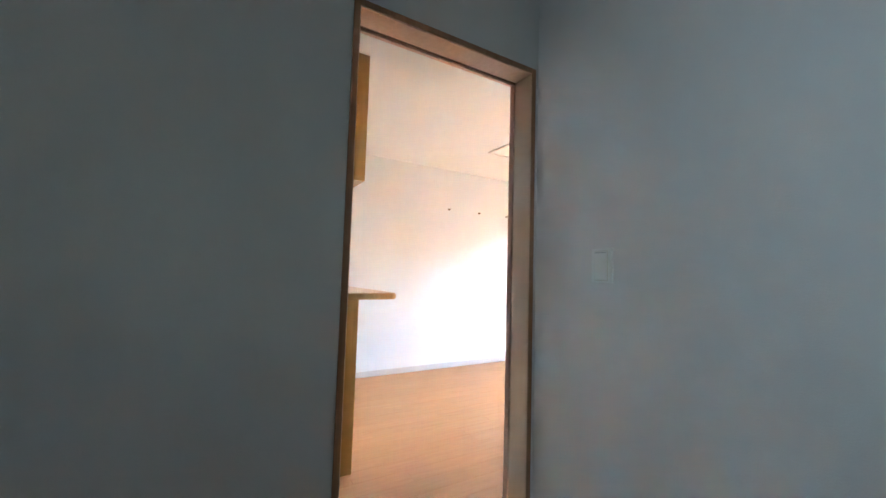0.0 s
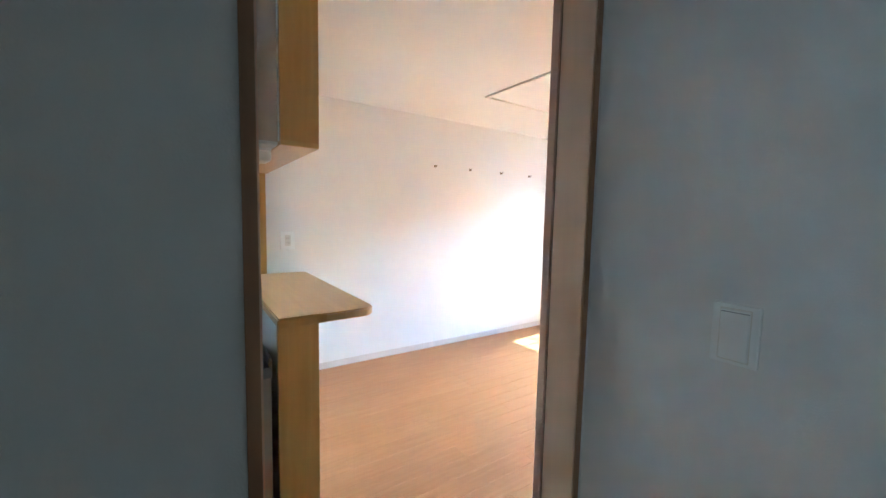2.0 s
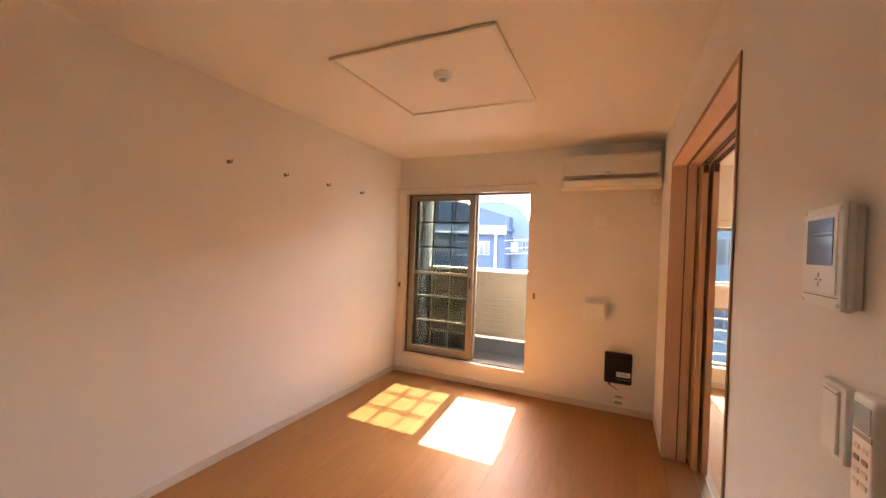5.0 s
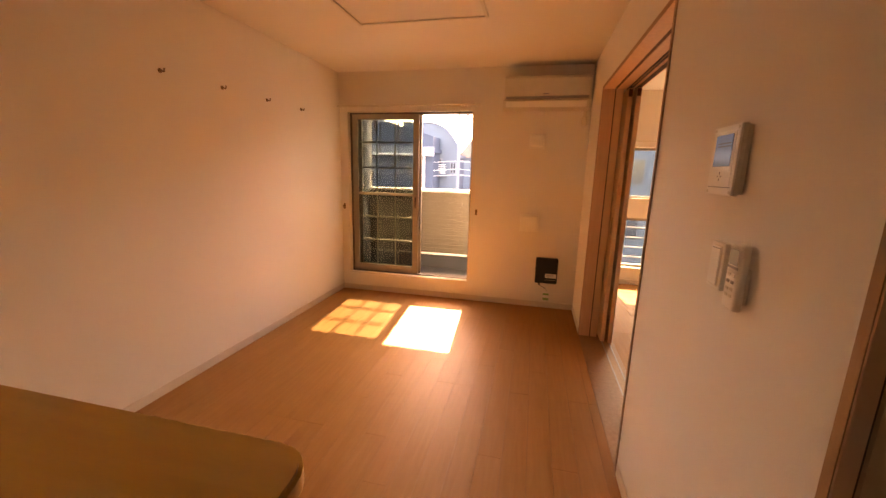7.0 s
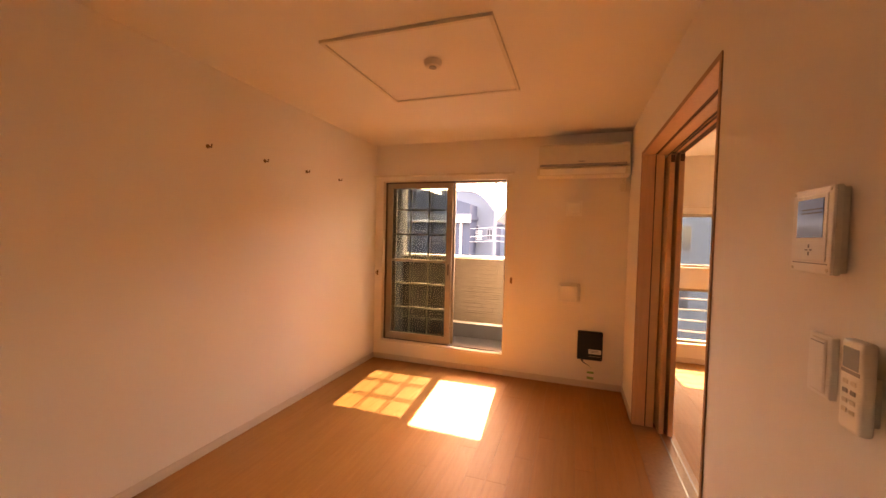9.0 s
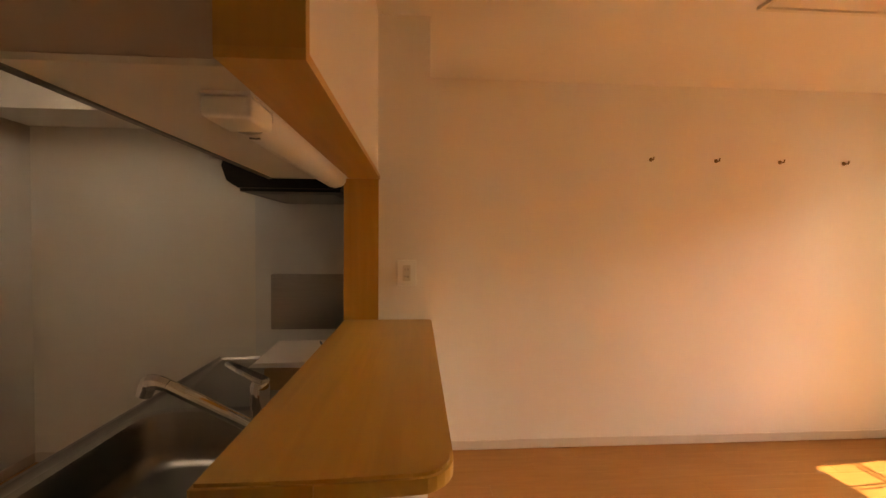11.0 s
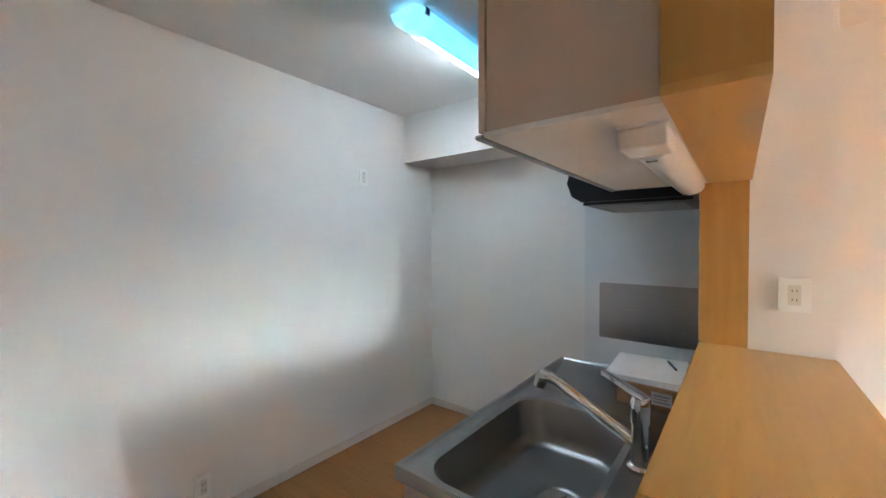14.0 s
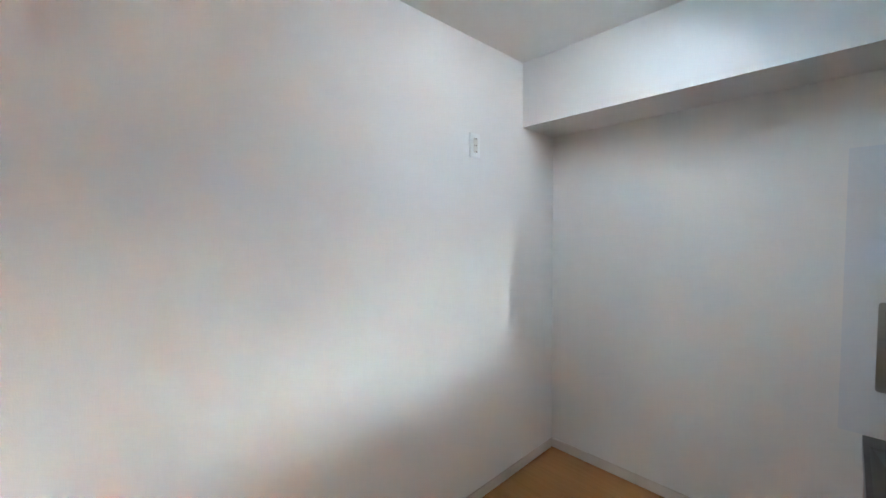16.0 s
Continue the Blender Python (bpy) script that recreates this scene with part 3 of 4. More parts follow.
bez = part("bezel", soft_box(XE - 0.029, XE - 0.0265, IY0 + 0.014, IY1 - 0.014, IZ0 + 0.024, IZ1 - 0.014, 0.001, 1), WHITEP, ic)
part("screen", boxes((XE - 0.0300, XE - 0.0288, IY0 + 0.024, IY1 - 0.024, IZ0 + 0.070, IZ1 - 0.022)), SCREEN, bez, "small glossy blue-grey screen")
# two black lines paint the window's reflection on the screen
for zz in (1.462, 1.469):
    part("screen_reflection", boxes((XE - 0.0304, XE - 0.0300, IY0 + 0.027, IY1 - 0.040, zz, zz + 0.0025)), BLACKP, bez)
iy, iz = (IY0 + IY1) / 2, IZ0 + 0.046
for ya, yb, za, zb in ((-0.0015, 0.0015, 0.004, 0.011), (-0.0015, 0.0015, -0.011, -0.004), (0.004, 0.011, -0.0015, 0.0015), (-0.011, -0.004, -0.0015, 0.0015)):
    part("key_mark", boxes((XE - 0.0297, XE - 0.0288, iy + ya, iy + yb, iz + za, iz + zb)), GREYP, bez)
part("lower_line", boxes((XE - 0.0277, XE - 0.0268, IY0 + 0.010, IY1 - 0.010, IZ0 + 0.019, IZ0 + 0.021)), GREYP, ic)
for yy in (IY0 + 0.009, IY1 - 0.009):
    for zz in (IZ0 + 0.009, IZ1 - 0.008):
        part("screw", rod((XE - 0.0285, yy, zz), (XE - 0.0265, yy, zz), 0.0035, seg=10), CREAMP, ic)
RY = 1.412
rc = thing("remote_control", (XE, RY, 1.17), "white air conditioner remote in a wall holder", "remote control")
body = soft_box(XE - 0.029, XE - 0.008, RY - 0.027, RY + 0.027, 1.092, 1.245, 0.008, 3)
part("body", body, WHITEP, rc, smooth=True)
part("holder", soft_box(XE - 0.0085, XE, RY - 0.023, RY + 0.023, 1.110, 1.19, 0.003, 2), CREAMP, rc)
part("display", soft_box(XE - 0.0302, XE - 0.0285, RY - 0.019, RY + 0.019, 1.196, 1.232, 0.0008, 1), LCDG, rc, "pale grey-blue display")
part("display_frame", boxes((XE - 0.0296, XE - 0.0288, RY - 0.022, RY + 0.022, 1.188, 1.1945)), GREYP, rc)
for i in range(4):
    for j in range(2):
        part("button", soft_box(XE - 0.0305, XE - 0.0285, RY - 0.016 + 0.019 * j, RY - 0.003 + 0.019 * j, 1.122 + 0.016 * i, 1.130 + 0.016 * i, 0.001, 1), GREYP if i == 2 else CREAMP, rc)

# ---- serving counter ----
BT = 0.998
def bar_outline():
    pts = [(0.668, 0.468), (1.866, 0.468), (1.866, 0.655)]
    for k in range(7):
        a = math.pi / 2 * k / 6
        pts.append((1.795 + 0.062 * math.cos(a), 0.811 + 0.062 * math.sin(a)))
    pts.append((0.668, 0.873))
    return pts


bm = prism(bar_outline(), BT - 0.036, BT, 2)
bmesh.ops.bevel(bm, geom=[e for e in bm.edges if abs(e.verts[0].co.z - e.verts[1].co.z) < 1e-5], offset=0.006, segments=2, affect="EDGES")
bar = thing("serving_counter", (1.27, 0.67, BT - 0.036), "honey-coloured wooden serving counter with a rounded corner", "counter")
part("top", bm, BAMBOO, bar)
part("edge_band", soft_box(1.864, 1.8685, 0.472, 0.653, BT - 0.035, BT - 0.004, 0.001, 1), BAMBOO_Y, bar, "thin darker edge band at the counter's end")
post = thing("counter_end_panel", (1.845, 0.53, 0), "honey-coloured wooden end panel standing under the counter", "end panel")
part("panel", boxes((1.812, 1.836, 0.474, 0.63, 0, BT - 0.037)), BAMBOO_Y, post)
hatch_trim = thing("hatch_frame", (1.25, 0.53, 1.65), "honey-coloured wood lining of the serving hatch", "trim", kind="structure")
UZ = 1.646
part("soffit_board", boxes((0.673, 1.836, 0.494, 0.634, UZ, UZ + 0.018)), BAMBOO, hatch_trim)
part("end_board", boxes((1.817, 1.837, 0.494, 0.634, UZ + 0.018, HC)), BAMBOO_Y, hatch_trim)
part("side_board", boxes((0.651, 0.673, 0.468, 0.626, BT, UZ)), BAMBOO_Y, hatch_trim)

# ---- kitchen ----
CT = 0.796
KE = 1.806
unit = thing("sink_cabinet", (1.2, 0.1, 0), "beige laminate kitchen sink cabinet below the steel worktop", "cabinet")
for a, b in ((0.56, 0.578), (KE - 0.030, KE - 0.012)):
    part("side_panel", boxes((a, b, -0.105, 0.455, 0.06, CT - 0.045)), CABM, unit)
part("back_panel", boxes((0.578, KE - 0.030, 0.445, 0.455, 0.06, CT - 0.045)), CABM, unit)
part("bottom_panel", boxes((0.578, KE - 0.030, -0.105, 0.445, 0.06, 0.078)), CABM, unit)
part("plinth", boxes((0.56, KE - 0.02, -0.065, 0.455, 0, 0.06)), GREYP, unit)
for a, b in ((0.565, 0.98), (0.985, 1.40), (1.405, KE - 0.014)):
    dr = part("door", soft_box(a, b, -0.127, -0.107, 0.07, CT - 0.05, 0.002, 1), CABM, unit)
    part("handle", soft_box(a + 0.1, b - 0.1, -0.141, -0.128, CT - 0.075, CT - 0.062, 0.003, 1), STEEL, dr)

SX0, SX1, SY0, SY1 = 1.135, 1.778, -0.078, 0.325
BZ = CT - 0.160   # bowl floor
wt = thing("worktop", (1.2, 0.1, CT), "stainless steel worktop with a raised rim and deep sink", "worktop")


def rounded(x0, x1, y0, y1, r, n=6):
    pts = []
    for cx, cy, a0 in ((x1 - r, y1 - r, 0), (x0 + r, y1 - r, 90), (x0 + r, y0 + r, 180), (x1 - r, y0 + r, 270)):
        for k in range(n + 1):
            a = radians(a0 + 90 * k / n)
            pts.append((cx + r * math.cos(a), cy + r * math.sin(a)))
    return pts


def ringed(rings, cap=True):
    """A skin through closed outlines of equal point count, each (points, z); the last is capped."""
    bm = bmesh.new()
    vs = [[bm.verts.new((x, y, z)) for x, y in pts] for pts, z in rings]
    for q, s in zip(vs, vs[1:]):
        n = len(q)
        for i in range(n):
            bm.faces.new((q[i], q[(i + 1) % n], s[(i + 1) % n], s[i]))
    if cap:
        bm.faces.new(vs[-1])
    bmesh.ops.recalc_face_normals(bm, faces=bm.faces[:])
    return bm


def grow(x0, x1, y0, y1, d, r):
    return rounded(x0 - d, x1 + d, y0 - d, y1 + d, r)


top = ringed([(grow(0.553, KE, -0.148, 0.458, 0, 0.004), CT - 0.042), (grow(0.553, KE, -0.148, 0.458, 0, 0.004), CT), (grow(0.553, KE, -0.148, 0.458, -0.012, 0.004), CT), (grow(0.553, KE, -0.148, 0.458, -0.018, 0.004), CT - 0.006),
              (grow(SX0, SX1, SY0, SY1, 0.03, 0.105), CT - 0.008), (grow(SX0, SX1, SY0, SY1, 0.022, 0.10), CT - 0.003), (grow(SX0, SX1, SY0, SY1, 0.0, 0.088), CT - 0.007)], False)
part("deck", top, STEEL, wt, smooth=True)
bowl = ringed([(grow(SX0, SX1, SY0, SY1, 0.0, 0.088), CT - 0.007), (grow(SX0, SX1, SY0, SY1, -0.005, 0.088), CT - 0.02), (grow(SX0, SX1, SY0, SY1, -0.018, 0.095), BZ + 0.04), (grow(SX0, SX1, SY0, SY1, -0.026, 0.10), BZ + 0.018), (grow(SX0, SX1, SY0, SY1, -0.040, 0.10), BZ + 0.005), (grow(SX0, SX1, SY0, SY1, -0.062, 0.09), BZ)])
part("bowl", bowl, STEEL, wt, "deep brushed steel sink bowl", True)
dr = part("drain", lathe([(0.085, 0.0), (0.085, 0.004), (0.07, 0.004), (0.066, 0.001), (0.062, 0.001)], (1.46, 0.185, BZ)), STEEL, wt, "round drain ring", True)
part("drain_cover", lathe([(0.06, 0.0), (0.06, 0.003), (0.02, 0.005)], (1.46, 0.185, BZ + 0.001)), STEEL, dr, smooth=True)
part("drain_slot", prism([(1.415, 0.195), (1.505, 0.150), (1.505, 0.205)], BZ + 0.0055, BZ + 0.007, 2), SLOT, dr)
part("backsplash", soft_box(0.553, KE, 0.446, 0.458, CT, CT + 0.035, 0.003, 1), STEEL, wt)
part("side_guard", soft_box(0.535, 0.55, -0.015, 0.458, CT - 0.03, CT - 0.001, 0.003, 1), STEEL, wt)

# lower shelf for a stove beside the wall
shelf = thing("stove_cabinet", (0.27, 0.1, 0), "low beige cabinet with a steel top for a stove", "cabinet")
part("body", boxes((0.01, 0.552, -0.105, 0.455, 0, 0.58)), CABM, shelf)
part("top", boxes((0.01, 0.552, -0.135, 0.458, 0.58, 0.62)), STEEL, shelf)
part("door", soft_box(0.015, 0.548, -0.127, -0.106, 0.06, 0.57, 0.002, 1), CABM, shelf)

# faucet
FX, FY = 1.41, 0.39
fc = thing("faucet", (FX, FY, CT), "chrome single-lever kitchen mixer tap", "faucet")
part("flange", lathe([(0.032, -0.006), (0.032, 0.004), (0.025, 0.010)], (FX, FY, CT)), CHROME, fc, smooth=True)
part("column", lathe([(0.022, 0.008), (0.022, 0.12), (0.025, 0.125), (0.025, 0.175), (0.021, 0.19), (0.012, 0.197)], (FX, FY, CT)), CHROME, fc, smooth=True)
part("spout", join(rod((FX, FY - 0.010, CT + 0.065), (1.425, 0.165, CT + 0.190), 0.0165, 0.0155), rod((1.425, 0.165, CT + 0.190), (1.427, 0.140, CT + 0.200), 0.0155, 0.0185)), CHROME, fc, smooth=True)
bulb = bmesh.new()
bmesh.ops.create_uvsphere(bulb, u_segments=18, v_segments=10, radius=0.0225, matrix=Matrix.Translation((1.428, 0.122, CT + 0.198)))
part("spray_head", join(bulb, rod((1.427, 0.150, CT + 0.198), (1.428, 0.122, CT + 0.200), 0.0165, 0.0215), rod((1.428, 0.120, CT + 0.198), (1.430, 0.108, CT + 0.166), 0.0215, 0.0175)), CHROME, fc, smooth=True)
lv = prism([(-0.016, 0.02), (0.016, 0.02), (0.019, -0.01), (0.014, -0.07), (0.009, -0.125), (0.0, -0.135), (-0.009, -0.125), (-0.014, -0.07), (-0.019, -0.01)], 0.0, 0.012, 2)
bmesh.ops.bevel(lv, geom=lv.edges[:], offset=0.003, segments=2, affect="EDGES")
lv.transform(Matrix.Translation((FX, FY, CT + 0.192)) @ Matrix.Rotation(radians(-13), 4, "X") @ Matrix.Rotation(radians(-25), 4, "Z"))
part("lever", lv, CHROME, fc, smooth=True)

# box, papers and pen on the worktop
bx = thing("cardboard_box", (0.84, 0.33, CT), "brown cardboard box with a white label on the worktop", "box")
part("carton", soft_box(0.70, 0.965, 0.225, 0.44, CT - 0.006, CT + 0.075, 0.002, 1), CARD, bx)
part("label", boxes((0.965, 0.9665, 0.345, 0.412, CT + 0.012, CT + 0.06)), PAPER, bx, "white printed label")
part("label_line", boxes((0.9665, 0.9672, 0.352, 0.405, CT + 0.045, CT + 0.049), (0.9665, 0.9672, 0.352, 0.400, CT + 0.034, CT + 0.037), (0.9665, 0.9672, 0.352, 0.405, CT + 0.023, CT + 0.026)), GREYP, bx)
pp = thing("papers", (0.80, 0.31, CT + 0.075), "stack of white papers in a clear sleeve on the box", "papers")
for k in range(5):
    s = boxes((-0.168, 0.168, -0.135, 0.135, 0.003 * k, 0.003 * k + 0.0022))
    s.transform(Matrix.Translation((0.785 - 0.004 * k, 0.300, CT + 0.0755)) @ Matrix.Rotation(radians(1.4 * k - 2), 4, "Z"))
    part("sheet", s, PAPER, pp)
pen = thing("pen", (0.70, 0.42, CT + 0.09), "short dark pen lying on the papers", "pen")
part("barrel", rod((0.66, 0.36, CT + 0.0965), (0.76, 0.40, CT + 0.0965), 0.0045, seg=10), SCREEN, pen)
part("tip", rod((0.76, 0.40, CT + 0.0965), (0.772, 0.405, CT + 0.0955), 0.0045, 0.001, seg=10), BLACKP, pen)

# wall lining and steel plate
lin = structure("wall_panel", boxes((0.0, 0.005, -0.203, 0.458, 0.62, 1.75)), KPANEL, "glossy pale kitchen wall panel behind the stove place", "wall panel")
stp = tagged(part("heat_shield", prism(rounded(-0.108, 0.450, 0.802, 1.15, 0.012, 3), 0.0055, 0.009, 0), STEELP), "brushed stainless heat plate fixed to the wall", "steel plate")

# wall cabinet
CZ = 1.650
CE, CF, CB = 1.796, 0.118, 0.492   # cabinet's end, front and back
wc = thing("wall_cabinet", (1.2, 0.3, CZ), "beige laminate wall cabinet hung above the sink", "cabinet")
part("body", boxes((0.625, CE, CF + 0.024, CB, CZ + 0.012, HC - 0.02)), CABM, wc)
part("bottom_board", boxes((0.625, CE - 0.002, CF + 0.016, CB, CZ, CZ + 0.0115)), CABIN, wc, "pale underside board")
for a, b in ((0.627, 1.018), (1.022, 1.407), (1.411, CE)):
    part("door", soft_box(a, b, CF, CF + 0.019, CZ + 0.012, HC - 0.022, 0.002, 1), CABM, wc)
part("edge_rail", soft_box(0.625, CE + 0.004, CF - 0.006, CF + 0.014, CZ - 0.004, CZ + 0.006, 0.002, 1), STEEL, wc, "thin metal grip rail")
part("filler", boxes((0.625, CE - 0.01, CF + 0.034, CB, HC - 0.0195, HC)), CABM, wc)

# under-cabinet lamp (off)
ul = thing("undercabinet_lamp", (1.4, 0.4, CZ), "white unlit tube lamp fixed under the wall cabinet", "lamp")
part("mount", boxes((0.70, 1.69, 0.392, 0.488, CZ - 0.006, CZ)), DIFF, ul, "flat mounting plate")
und = [(0.394, CZ - 0.006), (0.394, CZ - 0.024), (0.400, CZ - 0.038), (0.414, CZ - 0.049), (0.438, CZ - 0.054), (0.462, CZ - 0.049), (0.479, CZ - 0.038), (0.487, CZ - 0.024), (0.487, CZ - 0.006)]
part("diffuser", prism(und, 0.72, 1.575, 0), DIFF, ul, "opal tube cover", True)
part("end_cap", soft_box(1.577, 1.690, 0.392, 0.489, CZ - 0.050, CZ - 0.0065, 0.012, 3), WHITEP, ul, "plain white end box", True)
part("mark", boxes((1.545, 1.550, 0.425, 0.448, CZ - 0.0555, CZ - 0.052)), GREYP, ul)

# range hood
hd = thing("range_hood", (0.31, 0.15, 1.59), "black slim range hood against the kitchen wall", "range hood")
part("shell", prism([(0.446, 1.625), (0.446, 1.845), (-0.068, 1.845), (-0.101, 1.705), (-0.078, 1.638), (-0.028, 1.606), (0.446, 1.606)], 0.006, 0.618, 0), HOODM, hd)
part("rim", boxes((0.012, 0.612, -0.020, 0.440, 1.590, 1.605)), HOODM, hd, "black lower rim")
part("filter", boxes((0.06, 0.56, 0.03, 0.40, 1.584, 1.5895)), GREYP, hd, "grey filter tray")
part("upper_case", boxes((0.006, 0.618, CF + 0.024, 0.464, 1.8455, 2.033)), CABM, hd, "beige upper casing")

# ceiling lamp (lit)
cl = thing("ceiling_lamp", (0.93, -0.55, HC), "lit white fluorescent ceiling lamp in the kitchen", "ceiling lamp")
lp = [(-0.515 + 0.083 * math.cos(radians(a)), HC - 0.024 - 0.058 * math.sin(radians(a))) for a in range(0, 181, 15)]
part("mount", boxes((0.66, 1.33, -0.575, -0.455, HC - 0.024, HC)), WHITEP, cl)
part("diffuser", prism(lp, 0.68, 1.27, 0), LAMPDIM, cl, "bluish translucent cover", True)
part("tube", prism([(-0.515 + r * math.cos(radians(a)), HC - 0.024 - (r - 0.025) * math.sin(radians(a))) for r, seq in ((0.0845, range(95, 156, 12)), (0.0775, range(155, 94, -12))) for a in seq], 0.70, 1.25, 0), LAMPON, cl, "bright tube shining through the cover")
for xa, xb, xc in ((0.68, 0.645, 0.625), (1.27, 1.36, 1.39)):
    small = [(-0.515 + (y + 0.515) * 0.80, HC - 0.024 + (z - HC + 0.024) * 0.78) for y, z in lp]
    cap = bmesh.new()
    rings = [[cap.verts.new((x, y, z)) for y, z in pts] for x, pts in ((xa, lp), (xb, lp), (xc, small))]
    for q, r in zip(rings, rings[1:]):
        for i in range(len(lp)):
            j = (i + 1) % len(lp)
            cap.faces.new((q[i], q[j], r[j], r[i]))
    cap.faces.new(rings[-1])
    bmesh.ops.recalc_face_normals(cap, faces=cap.faces[:])
    part("end_cap", cap, LAMPEND, cl, "pale translucent end cap", True)
part("clip", boxes((1.31, 1.335, -0.452, -0.430, HC - 0.045, HC - 0.020)), GREYP, cl, "small grey cover clip")

# ---- bedroom windows ----
def small_window(name, z0, z1, label):
    w = thing(name, ((BW0 + BW1) / 2, BY1 + 0.1, z0), label, "window", kind="structure")
    part("window_frame", boxes((BW0, BW0 + 0.035, BY1 + 0.06, BY1 + 0.13, z0, z1), (BW1 - 0.035, BW1, BY1 + 0.06, BY1 + 0.13, z0, z1), (BW0 + 0.035, BW1 - 0.035, BY1 + 0.06, BY1 + 0.13, z0, z0 + 0.035), (BW0 + 0.035, BW1 - 0.035, BY1 + 0.06, BY1 + 0.13, z1 - 0.035, z1)), ALU, w)
    part("window_sill", soft_box(BW0 - 0.02, BW1 + 0.02, BY1 - 0.02, BY1 + 0.06, z0 - 0.012, z0 + 0.008, 0.003, 1), WHITEP, w)
    p = part("pane", boxes((BW0 + 0.035, BW1 - 0.035, BY1 + 0.09, BY1 + 0.094, z0 + 0.035, z1 - 0.035)), GLASS, w)
    return w


small_window("window_2", 1.11, 1.74, "upper bedroom window with an aluminium frame")
w3 = small_window("window_3", 0.22, 0.87, "lower bedroom window with horizontal bars outside")
for k in range(4):
    part("bar", rod((BW0 + 0.02, BY1 + 0.17, 0.34 + 0.13 * k), (BW1 - 0.02, BY1 + 0.17, 0.34 + 0.13 * k), 0.009, seg=8), WHITEM, w3)
br = thing("curtain_rail", (3.7, BY1, 1.82), "cream curtain rail above the bedroom window", "curtain rail")
part("rail", soft_box(BW0 - 0.1, BW1 + 0.1, BY1 - 0.06, BY1 - 0.04, 1.80, 1.815, 0.003, 1), CREAMP, br)
for bx in (BW0, BW1 - 0.02):
    part("bracket", boxes((bx, bx + 0.02, BY1 - 0.06, BY1, 1.816, 1.822)), CREAMP, br)

# this window is never seen; it is added to carry the hall lamp
hw = thing("window_4", (4.05, YS - 0.07, 1.1), "small aluminium-framed hall window, unseen, added to let in daylight", "window", kind="structure")
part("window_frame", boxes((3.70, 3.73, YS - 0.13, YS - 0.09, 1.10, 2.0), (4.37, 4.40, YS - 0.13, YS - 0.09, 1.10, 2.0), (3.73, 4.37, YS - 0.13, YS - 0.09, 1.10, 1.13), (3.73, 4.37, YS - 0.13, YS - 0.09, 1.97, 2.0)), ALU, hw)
part("pane", boxes((3.73, 4.37, YS - 0.112, YS - 0.108, 1.13, 1.97)), BRONZEG, hw, "bronze-tinted glass added to dim the sky light")

# ---- balcony ----
FASCIA = material("grey_fascia", (0.16, 0.19, 0.24), 0.6, vary=0.05)
SIDEW = material("side_wall_render", (0.42, 0.41, 0.37), 0.8, vary=0.05, scale=2.0, bump=0.3, bump_scale=80)
PY = 5.50
structure("balcony_floor", boxes((-0.15, XE, YN + 0.20, PY + 0.12, -0.10, 0.06)), CONC, "grey coated balcony floor", "balcony floor")
par = thing("parapet", (1.2, PY, 0.06), "balcony parapet clad in tan stone-look siding with a white cap", "parapet", kind="structure")
part("kick", boxes((-0.15, XE, PY + 0.005, PY + 0.11, 0.06, 0.255)), CONC, par, "grey waterproofed kick")
part("core", boxes((-0.15, XE, PY + 0.0135, PY + 0.12, 0.255, 1.113)), SIDING, par)
part("drip_rail", soft_box(-0.15, XE, PY - 0.015, PY + 0.012, 0.25, 0.275, 0.003, 1), WHITEM, par, "white drip edge")
part("cap", soft_box(-0.15, XE, PY - 0.02, PY + 0.15, 1.113, 1.150, 0.006, 2), WHITEM, par, "white metal cap")
structure("balcony_wall_west", boxes((-0.40, -0.15, YN + 0.20, PY + 0.15, -0.1, 2.9)), SIDEW, "grey-beige side wall of the balcony", "wall")
cp = thing("corner_post", (-0.11, PY, 0.06), "grey corner trim and drainpipe at the balcony's end", "downpipe")
part("trim", boxes((-0.15, -0.10, PY - 0.12, PY - 0.05, 0.06, 2.55)), FASCIA, cp)
part("pipe", rod((-0.10, PY - 0.22, 0.06), (-0.10, PY - 0.22, 2.55), 0.035, seg=14), FASCIA, cp)
structure("balcony_eave", boxes((-0.6, XE, YN + 0.20, 6.26, 2.55, 2.72)), WHITEM, "white soffit above the balcony", "eave")
hang = thing("pole_bracket", (0.10, 5.2, 2.55), "dark hanging bracket for a laundry pole below the eave", "bracket")
part("arm", rod((0.10, 5.20, 2.55), (0.10, 5.20, 1.95), 0.018, seg=10), BLACKP, hang)
part("ring", lathe([(0.03, -0.008), (0.045, -0.008), (0.045, 0.008), (0.03, 0.008)], (0.10, 5.20, 1.91), axis=0), BLACKP, hang)

# ---- outdoors ----
GZ = -3.0
# outdoor brightness lowered in the wall colours: darker and bluer than the houses
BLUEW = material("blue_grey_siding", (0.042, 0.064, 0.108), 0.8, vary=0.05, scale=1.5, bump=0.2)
WHITEW = material("dimmed_white_render", (0.100, 0.138, 0.188), 0.85, vary=0.04, scale=1.0, bump=0.3)
ROOFT = material("brown_roof", (0.20, 0.15, 0.13), 0.7, vary=0.1)
DARKG = material("dark_window_glass", (0.05, 0.06, 0.08), 0.1)
ASPH = material("asphalt", (0.06, 0.06, 0.062), 0.9, vary=0.15, scale=2.0, bump=0.5, bump_scale=40)
structure("ground", boxes((-400, 400, 6.0, 900, GZ - 0.5, GZ), (-400, 400, -300, 6.0, GZ - 0.5, GZ)), ASPH, "grey asphalt ground around the houses", "ground")


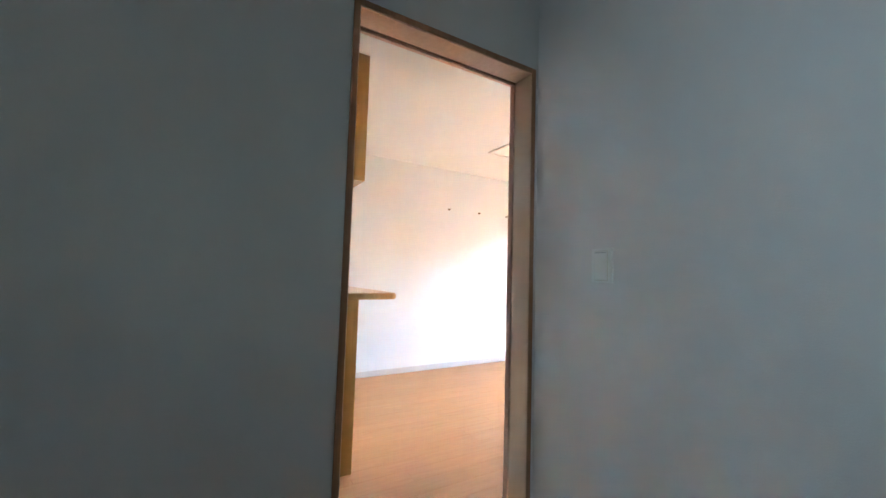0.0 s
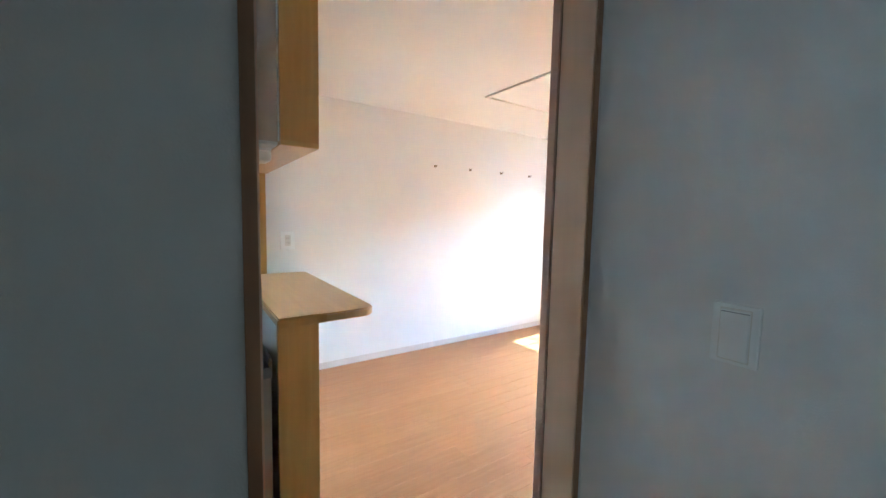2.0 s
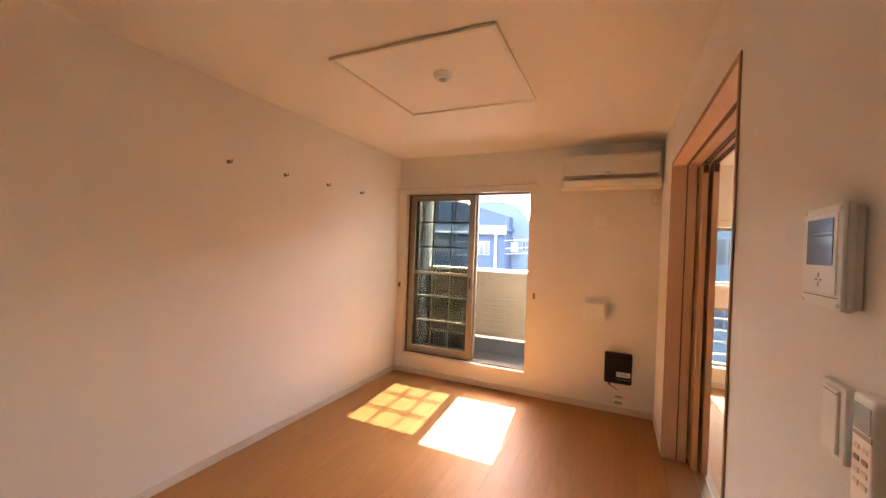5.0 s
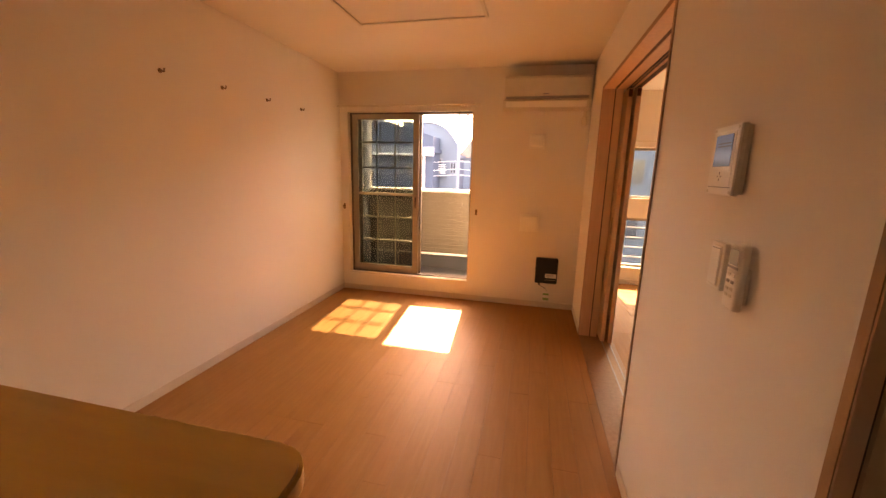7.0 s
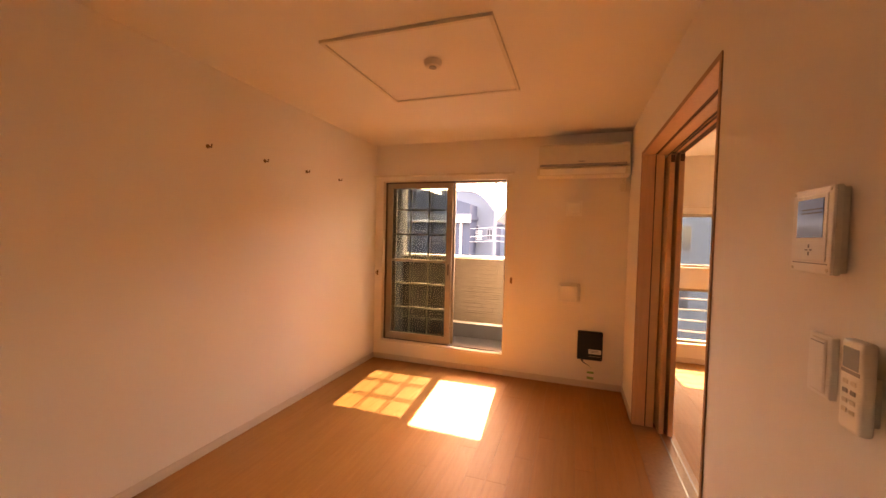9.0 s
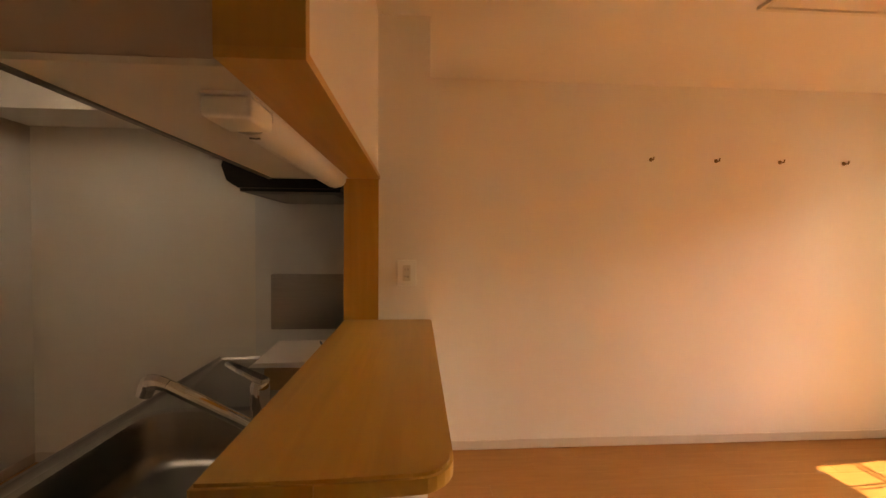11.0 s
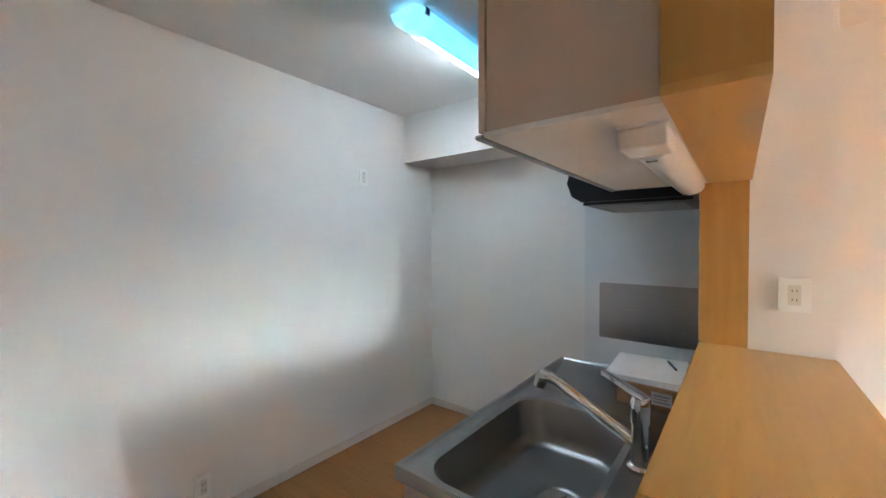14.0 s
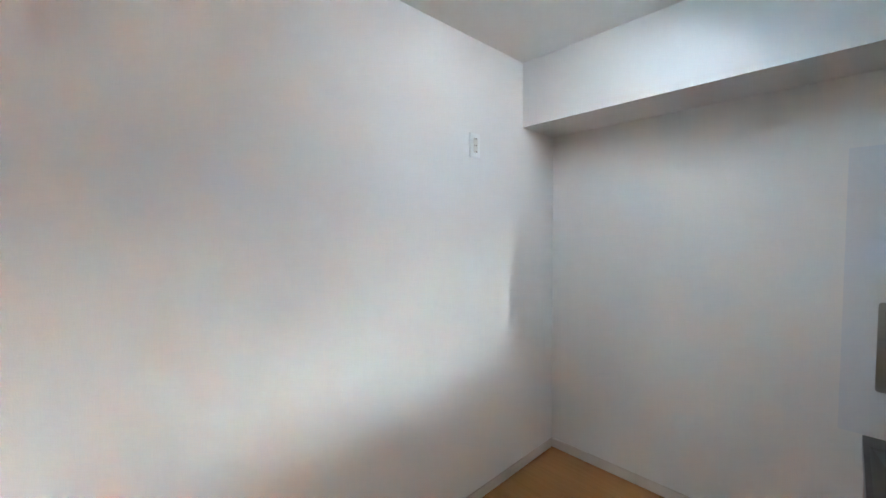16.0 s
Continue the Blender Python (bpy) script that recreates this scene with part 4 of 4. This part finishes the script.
def far_window(parent, x, y, z, w, h):
    f = part("window", boxes((x - w / 2, x + w / 2, y - 0.06, y, z, z + h)), FASCIA, parent)
    part("pane", boxes((x - w / 2 + 0.05, x - 0.03, y - 0.075, y - 0.06, z + 0.05, z + h - 0.05), (x + 0.03, x + w / 2 - 0.05, y - 0.075, y - 0.06, z + 0.05, z + h - 0.05)), DARKG, f)


b1 = thing("apartment_building", (-9, 22, GZ), "blue-grey flat-roofed apartment house across the street", "building")
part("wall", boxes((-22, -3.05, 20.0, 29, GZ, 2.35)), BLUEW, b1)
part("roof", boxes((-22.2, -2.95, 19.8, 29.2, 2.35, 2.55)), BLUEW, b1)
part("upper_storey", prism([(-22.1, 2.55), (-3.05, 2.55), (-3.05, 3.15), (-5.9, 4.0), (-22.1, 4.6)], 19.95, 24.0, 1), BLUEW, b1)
part("fascia", boxes((-22.25, -2.92, 19.7, 19.8, 2.3, 2.62)), FASCIA, b1)
part("gutter", rod((-22.2, 19.65, 2.22), (-2.92, 19.65, 2.22), 0.07, seg=8), WHITEM, b1)
part("downpipe", rod((-3.5, 19.9, GZ), (-3.5, 19.9, 2.3), 0.06, seg=8), WHITEM, b1)
for wx in (-4.13, -6.6, -9.5, -13.0):
    far_window(b1, wx, 20.0, 1.05, 0.62, 0.75)
b2 = thing("house", (-3, 24, GZ), "white rendered house with a stepped gable wall", "house")
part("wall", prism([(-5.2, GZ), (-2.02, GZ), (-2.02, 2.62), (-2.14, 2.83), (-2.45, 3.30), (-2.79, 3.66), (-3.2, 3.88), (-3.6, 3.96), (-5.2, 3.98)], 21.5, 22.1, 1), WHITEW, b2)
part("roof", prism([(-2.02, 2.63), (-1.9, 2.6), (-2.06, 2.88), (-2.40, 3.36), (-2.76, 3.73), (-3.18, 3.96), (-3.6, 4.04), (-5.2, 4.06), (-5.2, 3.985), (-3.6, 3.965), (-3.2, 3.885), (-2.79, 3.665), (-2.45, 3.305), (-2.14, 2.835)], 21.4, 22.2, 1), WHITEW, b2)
far_window(b2, -3.15, 21.5, 1.15, 0.5, 0.95)
far_window(b2, -2.28, 21.5, 1.30, 0.34, 0.60)
for k in range(5):
    part("balcony_rail", boxes((-3.0, -2.62, 21.05, 21.08, 1.30 + 0.11 * k, 1.34 + 0.11 * k)), WHITEM, b2)
part("balcony_base", boxes((-3.05, -2.6, 21.02, 21.5, 1.16, 1.26)), WHITEW, b2)
b3 = thing("house", (0.5, 34, GZ), "pale distant house with a brown tiled roof", "house")
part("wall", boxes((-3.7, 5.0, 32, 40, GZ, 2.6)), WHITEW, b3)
part("roof", prism([(-4.1, 2.55), (5.5, 2.55), (4.0, 3.9), (-3.0, 3.9)], 31.6, 40.4, 1), ROOFT, b3)
far_window(b3, -1.2, 32, 0.9, 1.2, 1.1)
far_window(b3, 2.0, 32, 0.9, 1.2, 1.1)
b4 = thing("apartment_building", (9, 22, GZ), "pale apartment block with balconies beyond the bedroom window", "building")
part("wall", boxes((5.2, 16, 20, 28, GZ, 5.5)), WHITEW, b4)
part("roof", boxes((5.0, 16.2, 19.8, 28.2, 5.5, 5.75)), FASCIA, b4)
for fx in (6.4, 8.6, 10.8):
    for fz in (-1.6, 1.0, 3.4):
        far_window(b4, fx, 20, fz, 1.3, 1.2)
# unseen block added behind; it covers low sky from the hall window
b5 = thing("apartment_building", (0, -20, GZ), "plain far apartment block added behind the home, unseen", "building")
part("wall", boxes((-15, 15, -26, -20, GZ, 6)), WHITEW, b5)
part("roof", boxes((-15.2, 15.2, -26.2, -19.8, 6, 6.3)), FASCIA, b5)

pole = thing("utility_pole", (-1.78, 20.3, GZ), "slim grey utility pole with crossarms", "utility pole")
part("shaft", rod((-1.78, 20.3, GZ), (-1.78, 20.3, 6.5), 0.085, 0.065, 12), FASCIA, pole)
for z in (4.0, 4.6, 5.8):
    part("crossarm", boxes((-1.83, -1.0, 20.25, 20.35, z, z + 0.07)), FASCIA, pole)
part("transformer", rod((-1.35, 20.3, 4.0), (-1.35, 20.3, 4.5), 0.1, seg=10), FASCIA, pole)


def wire(a, b, sag, r=0.011):
    pts = [Vector(a).lerp(Vector(b), k / 12) - Vector((0, 0, sag * 4 * (k / 12) * (1 - k / 12))) for k in range(13)]
    out = join(*[rod(p, q, r, seg=5) for p, q in zip(pts, pts[1:])])
    tagged(part("power_line", out, WHITEM), "pale sagging cable strung between the poles", "cable", "overhead cables")


for z, s in ((1.95, 0.5), (1.55, 0.6), (1.25, 0.5), (4.0, 0.3)):
    wire((-24, 17.5, z + 0.2), (-1.78, 20.3, z), s)
    wire((-1.78, 20.3, z), (20, 21.0, z + 0.3), s)

# ---- floor boards ----
def boards(parent, x0, x1, y0, y1, width=0.1213, length=1.212, seed=4):
    """Separate boards in staggered rows, sharing meshes by size."""
    rng = random.Random(seed)
    cache = {}
    rows = math.ceil((x1 - x0) / width)
    for i in range(rows):
        a = x0 + i * width
        w = min(width, x1 - a)
        y = y0 - rng.choice((0.0, 0.303, 0.606, 0.909))
        while y < y1:
            lo, hi = max(y, y0), min(y + length, y1)
            y += length
            if hi - lo < 0.03 or w < 0.02:
                continue
            key = (round(w, 3), round(hi - lo, 3))
            if key not in cache:
                bm = boxes((0, key[0] - 0.0006, 0, key[1] - 0.0006, -0.012, 0))
                bmesh.ops.bevel(bm, geom=[e for e in bm.edges if e.verts[0].co.z > -0.001 and e.verts[1].co.z > -0.001], offset=0.0007, segments=1, affect="EDGES")
                me = bpy.data.meshes.new("board")
                bm.to_mesh(me)
                bm.free()
                me.materials.append(FLOORW)
                cache[key] = me
            ob = new("board", cache[key])
            ob.location = (a, lo, 0)
            ob.parent = parent


boards(floor, 0, XE, YS, YN)
boards(floor, XH, HX1, YS, HY1, seed=7)
boards(floor, XB, BX1, HY1 + 0.12, 4.65, 0.303, 1.818, seed=9)
bed_floor = bpy.data.objects["floor_bedroom"]
boards(bed_floor, XB, BX1, 4.65, 5.70, 0.303, 1.818, seed=11)
structure("door_floor", boxes((XE, XH, D0, D1, -0.012, -0.004), (XE, XB, S0, S1, -0.012, -0.004)), FLOORBASE, "wooden floor under the doorways", "floor")


# ---- stone-look siding on the parapet ----
def siding(parent):
    rng = random.Random(3)
    z = 0.279
    while z < 1.10:
        h = rng.choice((0.028, 0.04, 0.052))
        x = -0.15 - rng.random() * 0.4
        while x < XE:
            w = rng.choice((0.35, 0.5, 0.7))
            lo, hi = max(x, -0.149), min(x + w, XE - 0.001)
            x += w
            if hi - lo < 0.04:
                continue
            d = rng.uniform(0.003, 0.009)
            part("strip", boxes((lo, hi - 0.003, PY + 0.0125 - d, PY + 0.0125, z, min(z + h - 0.003, 1.112))), SIDING, parent)
        z += h


siding(par)
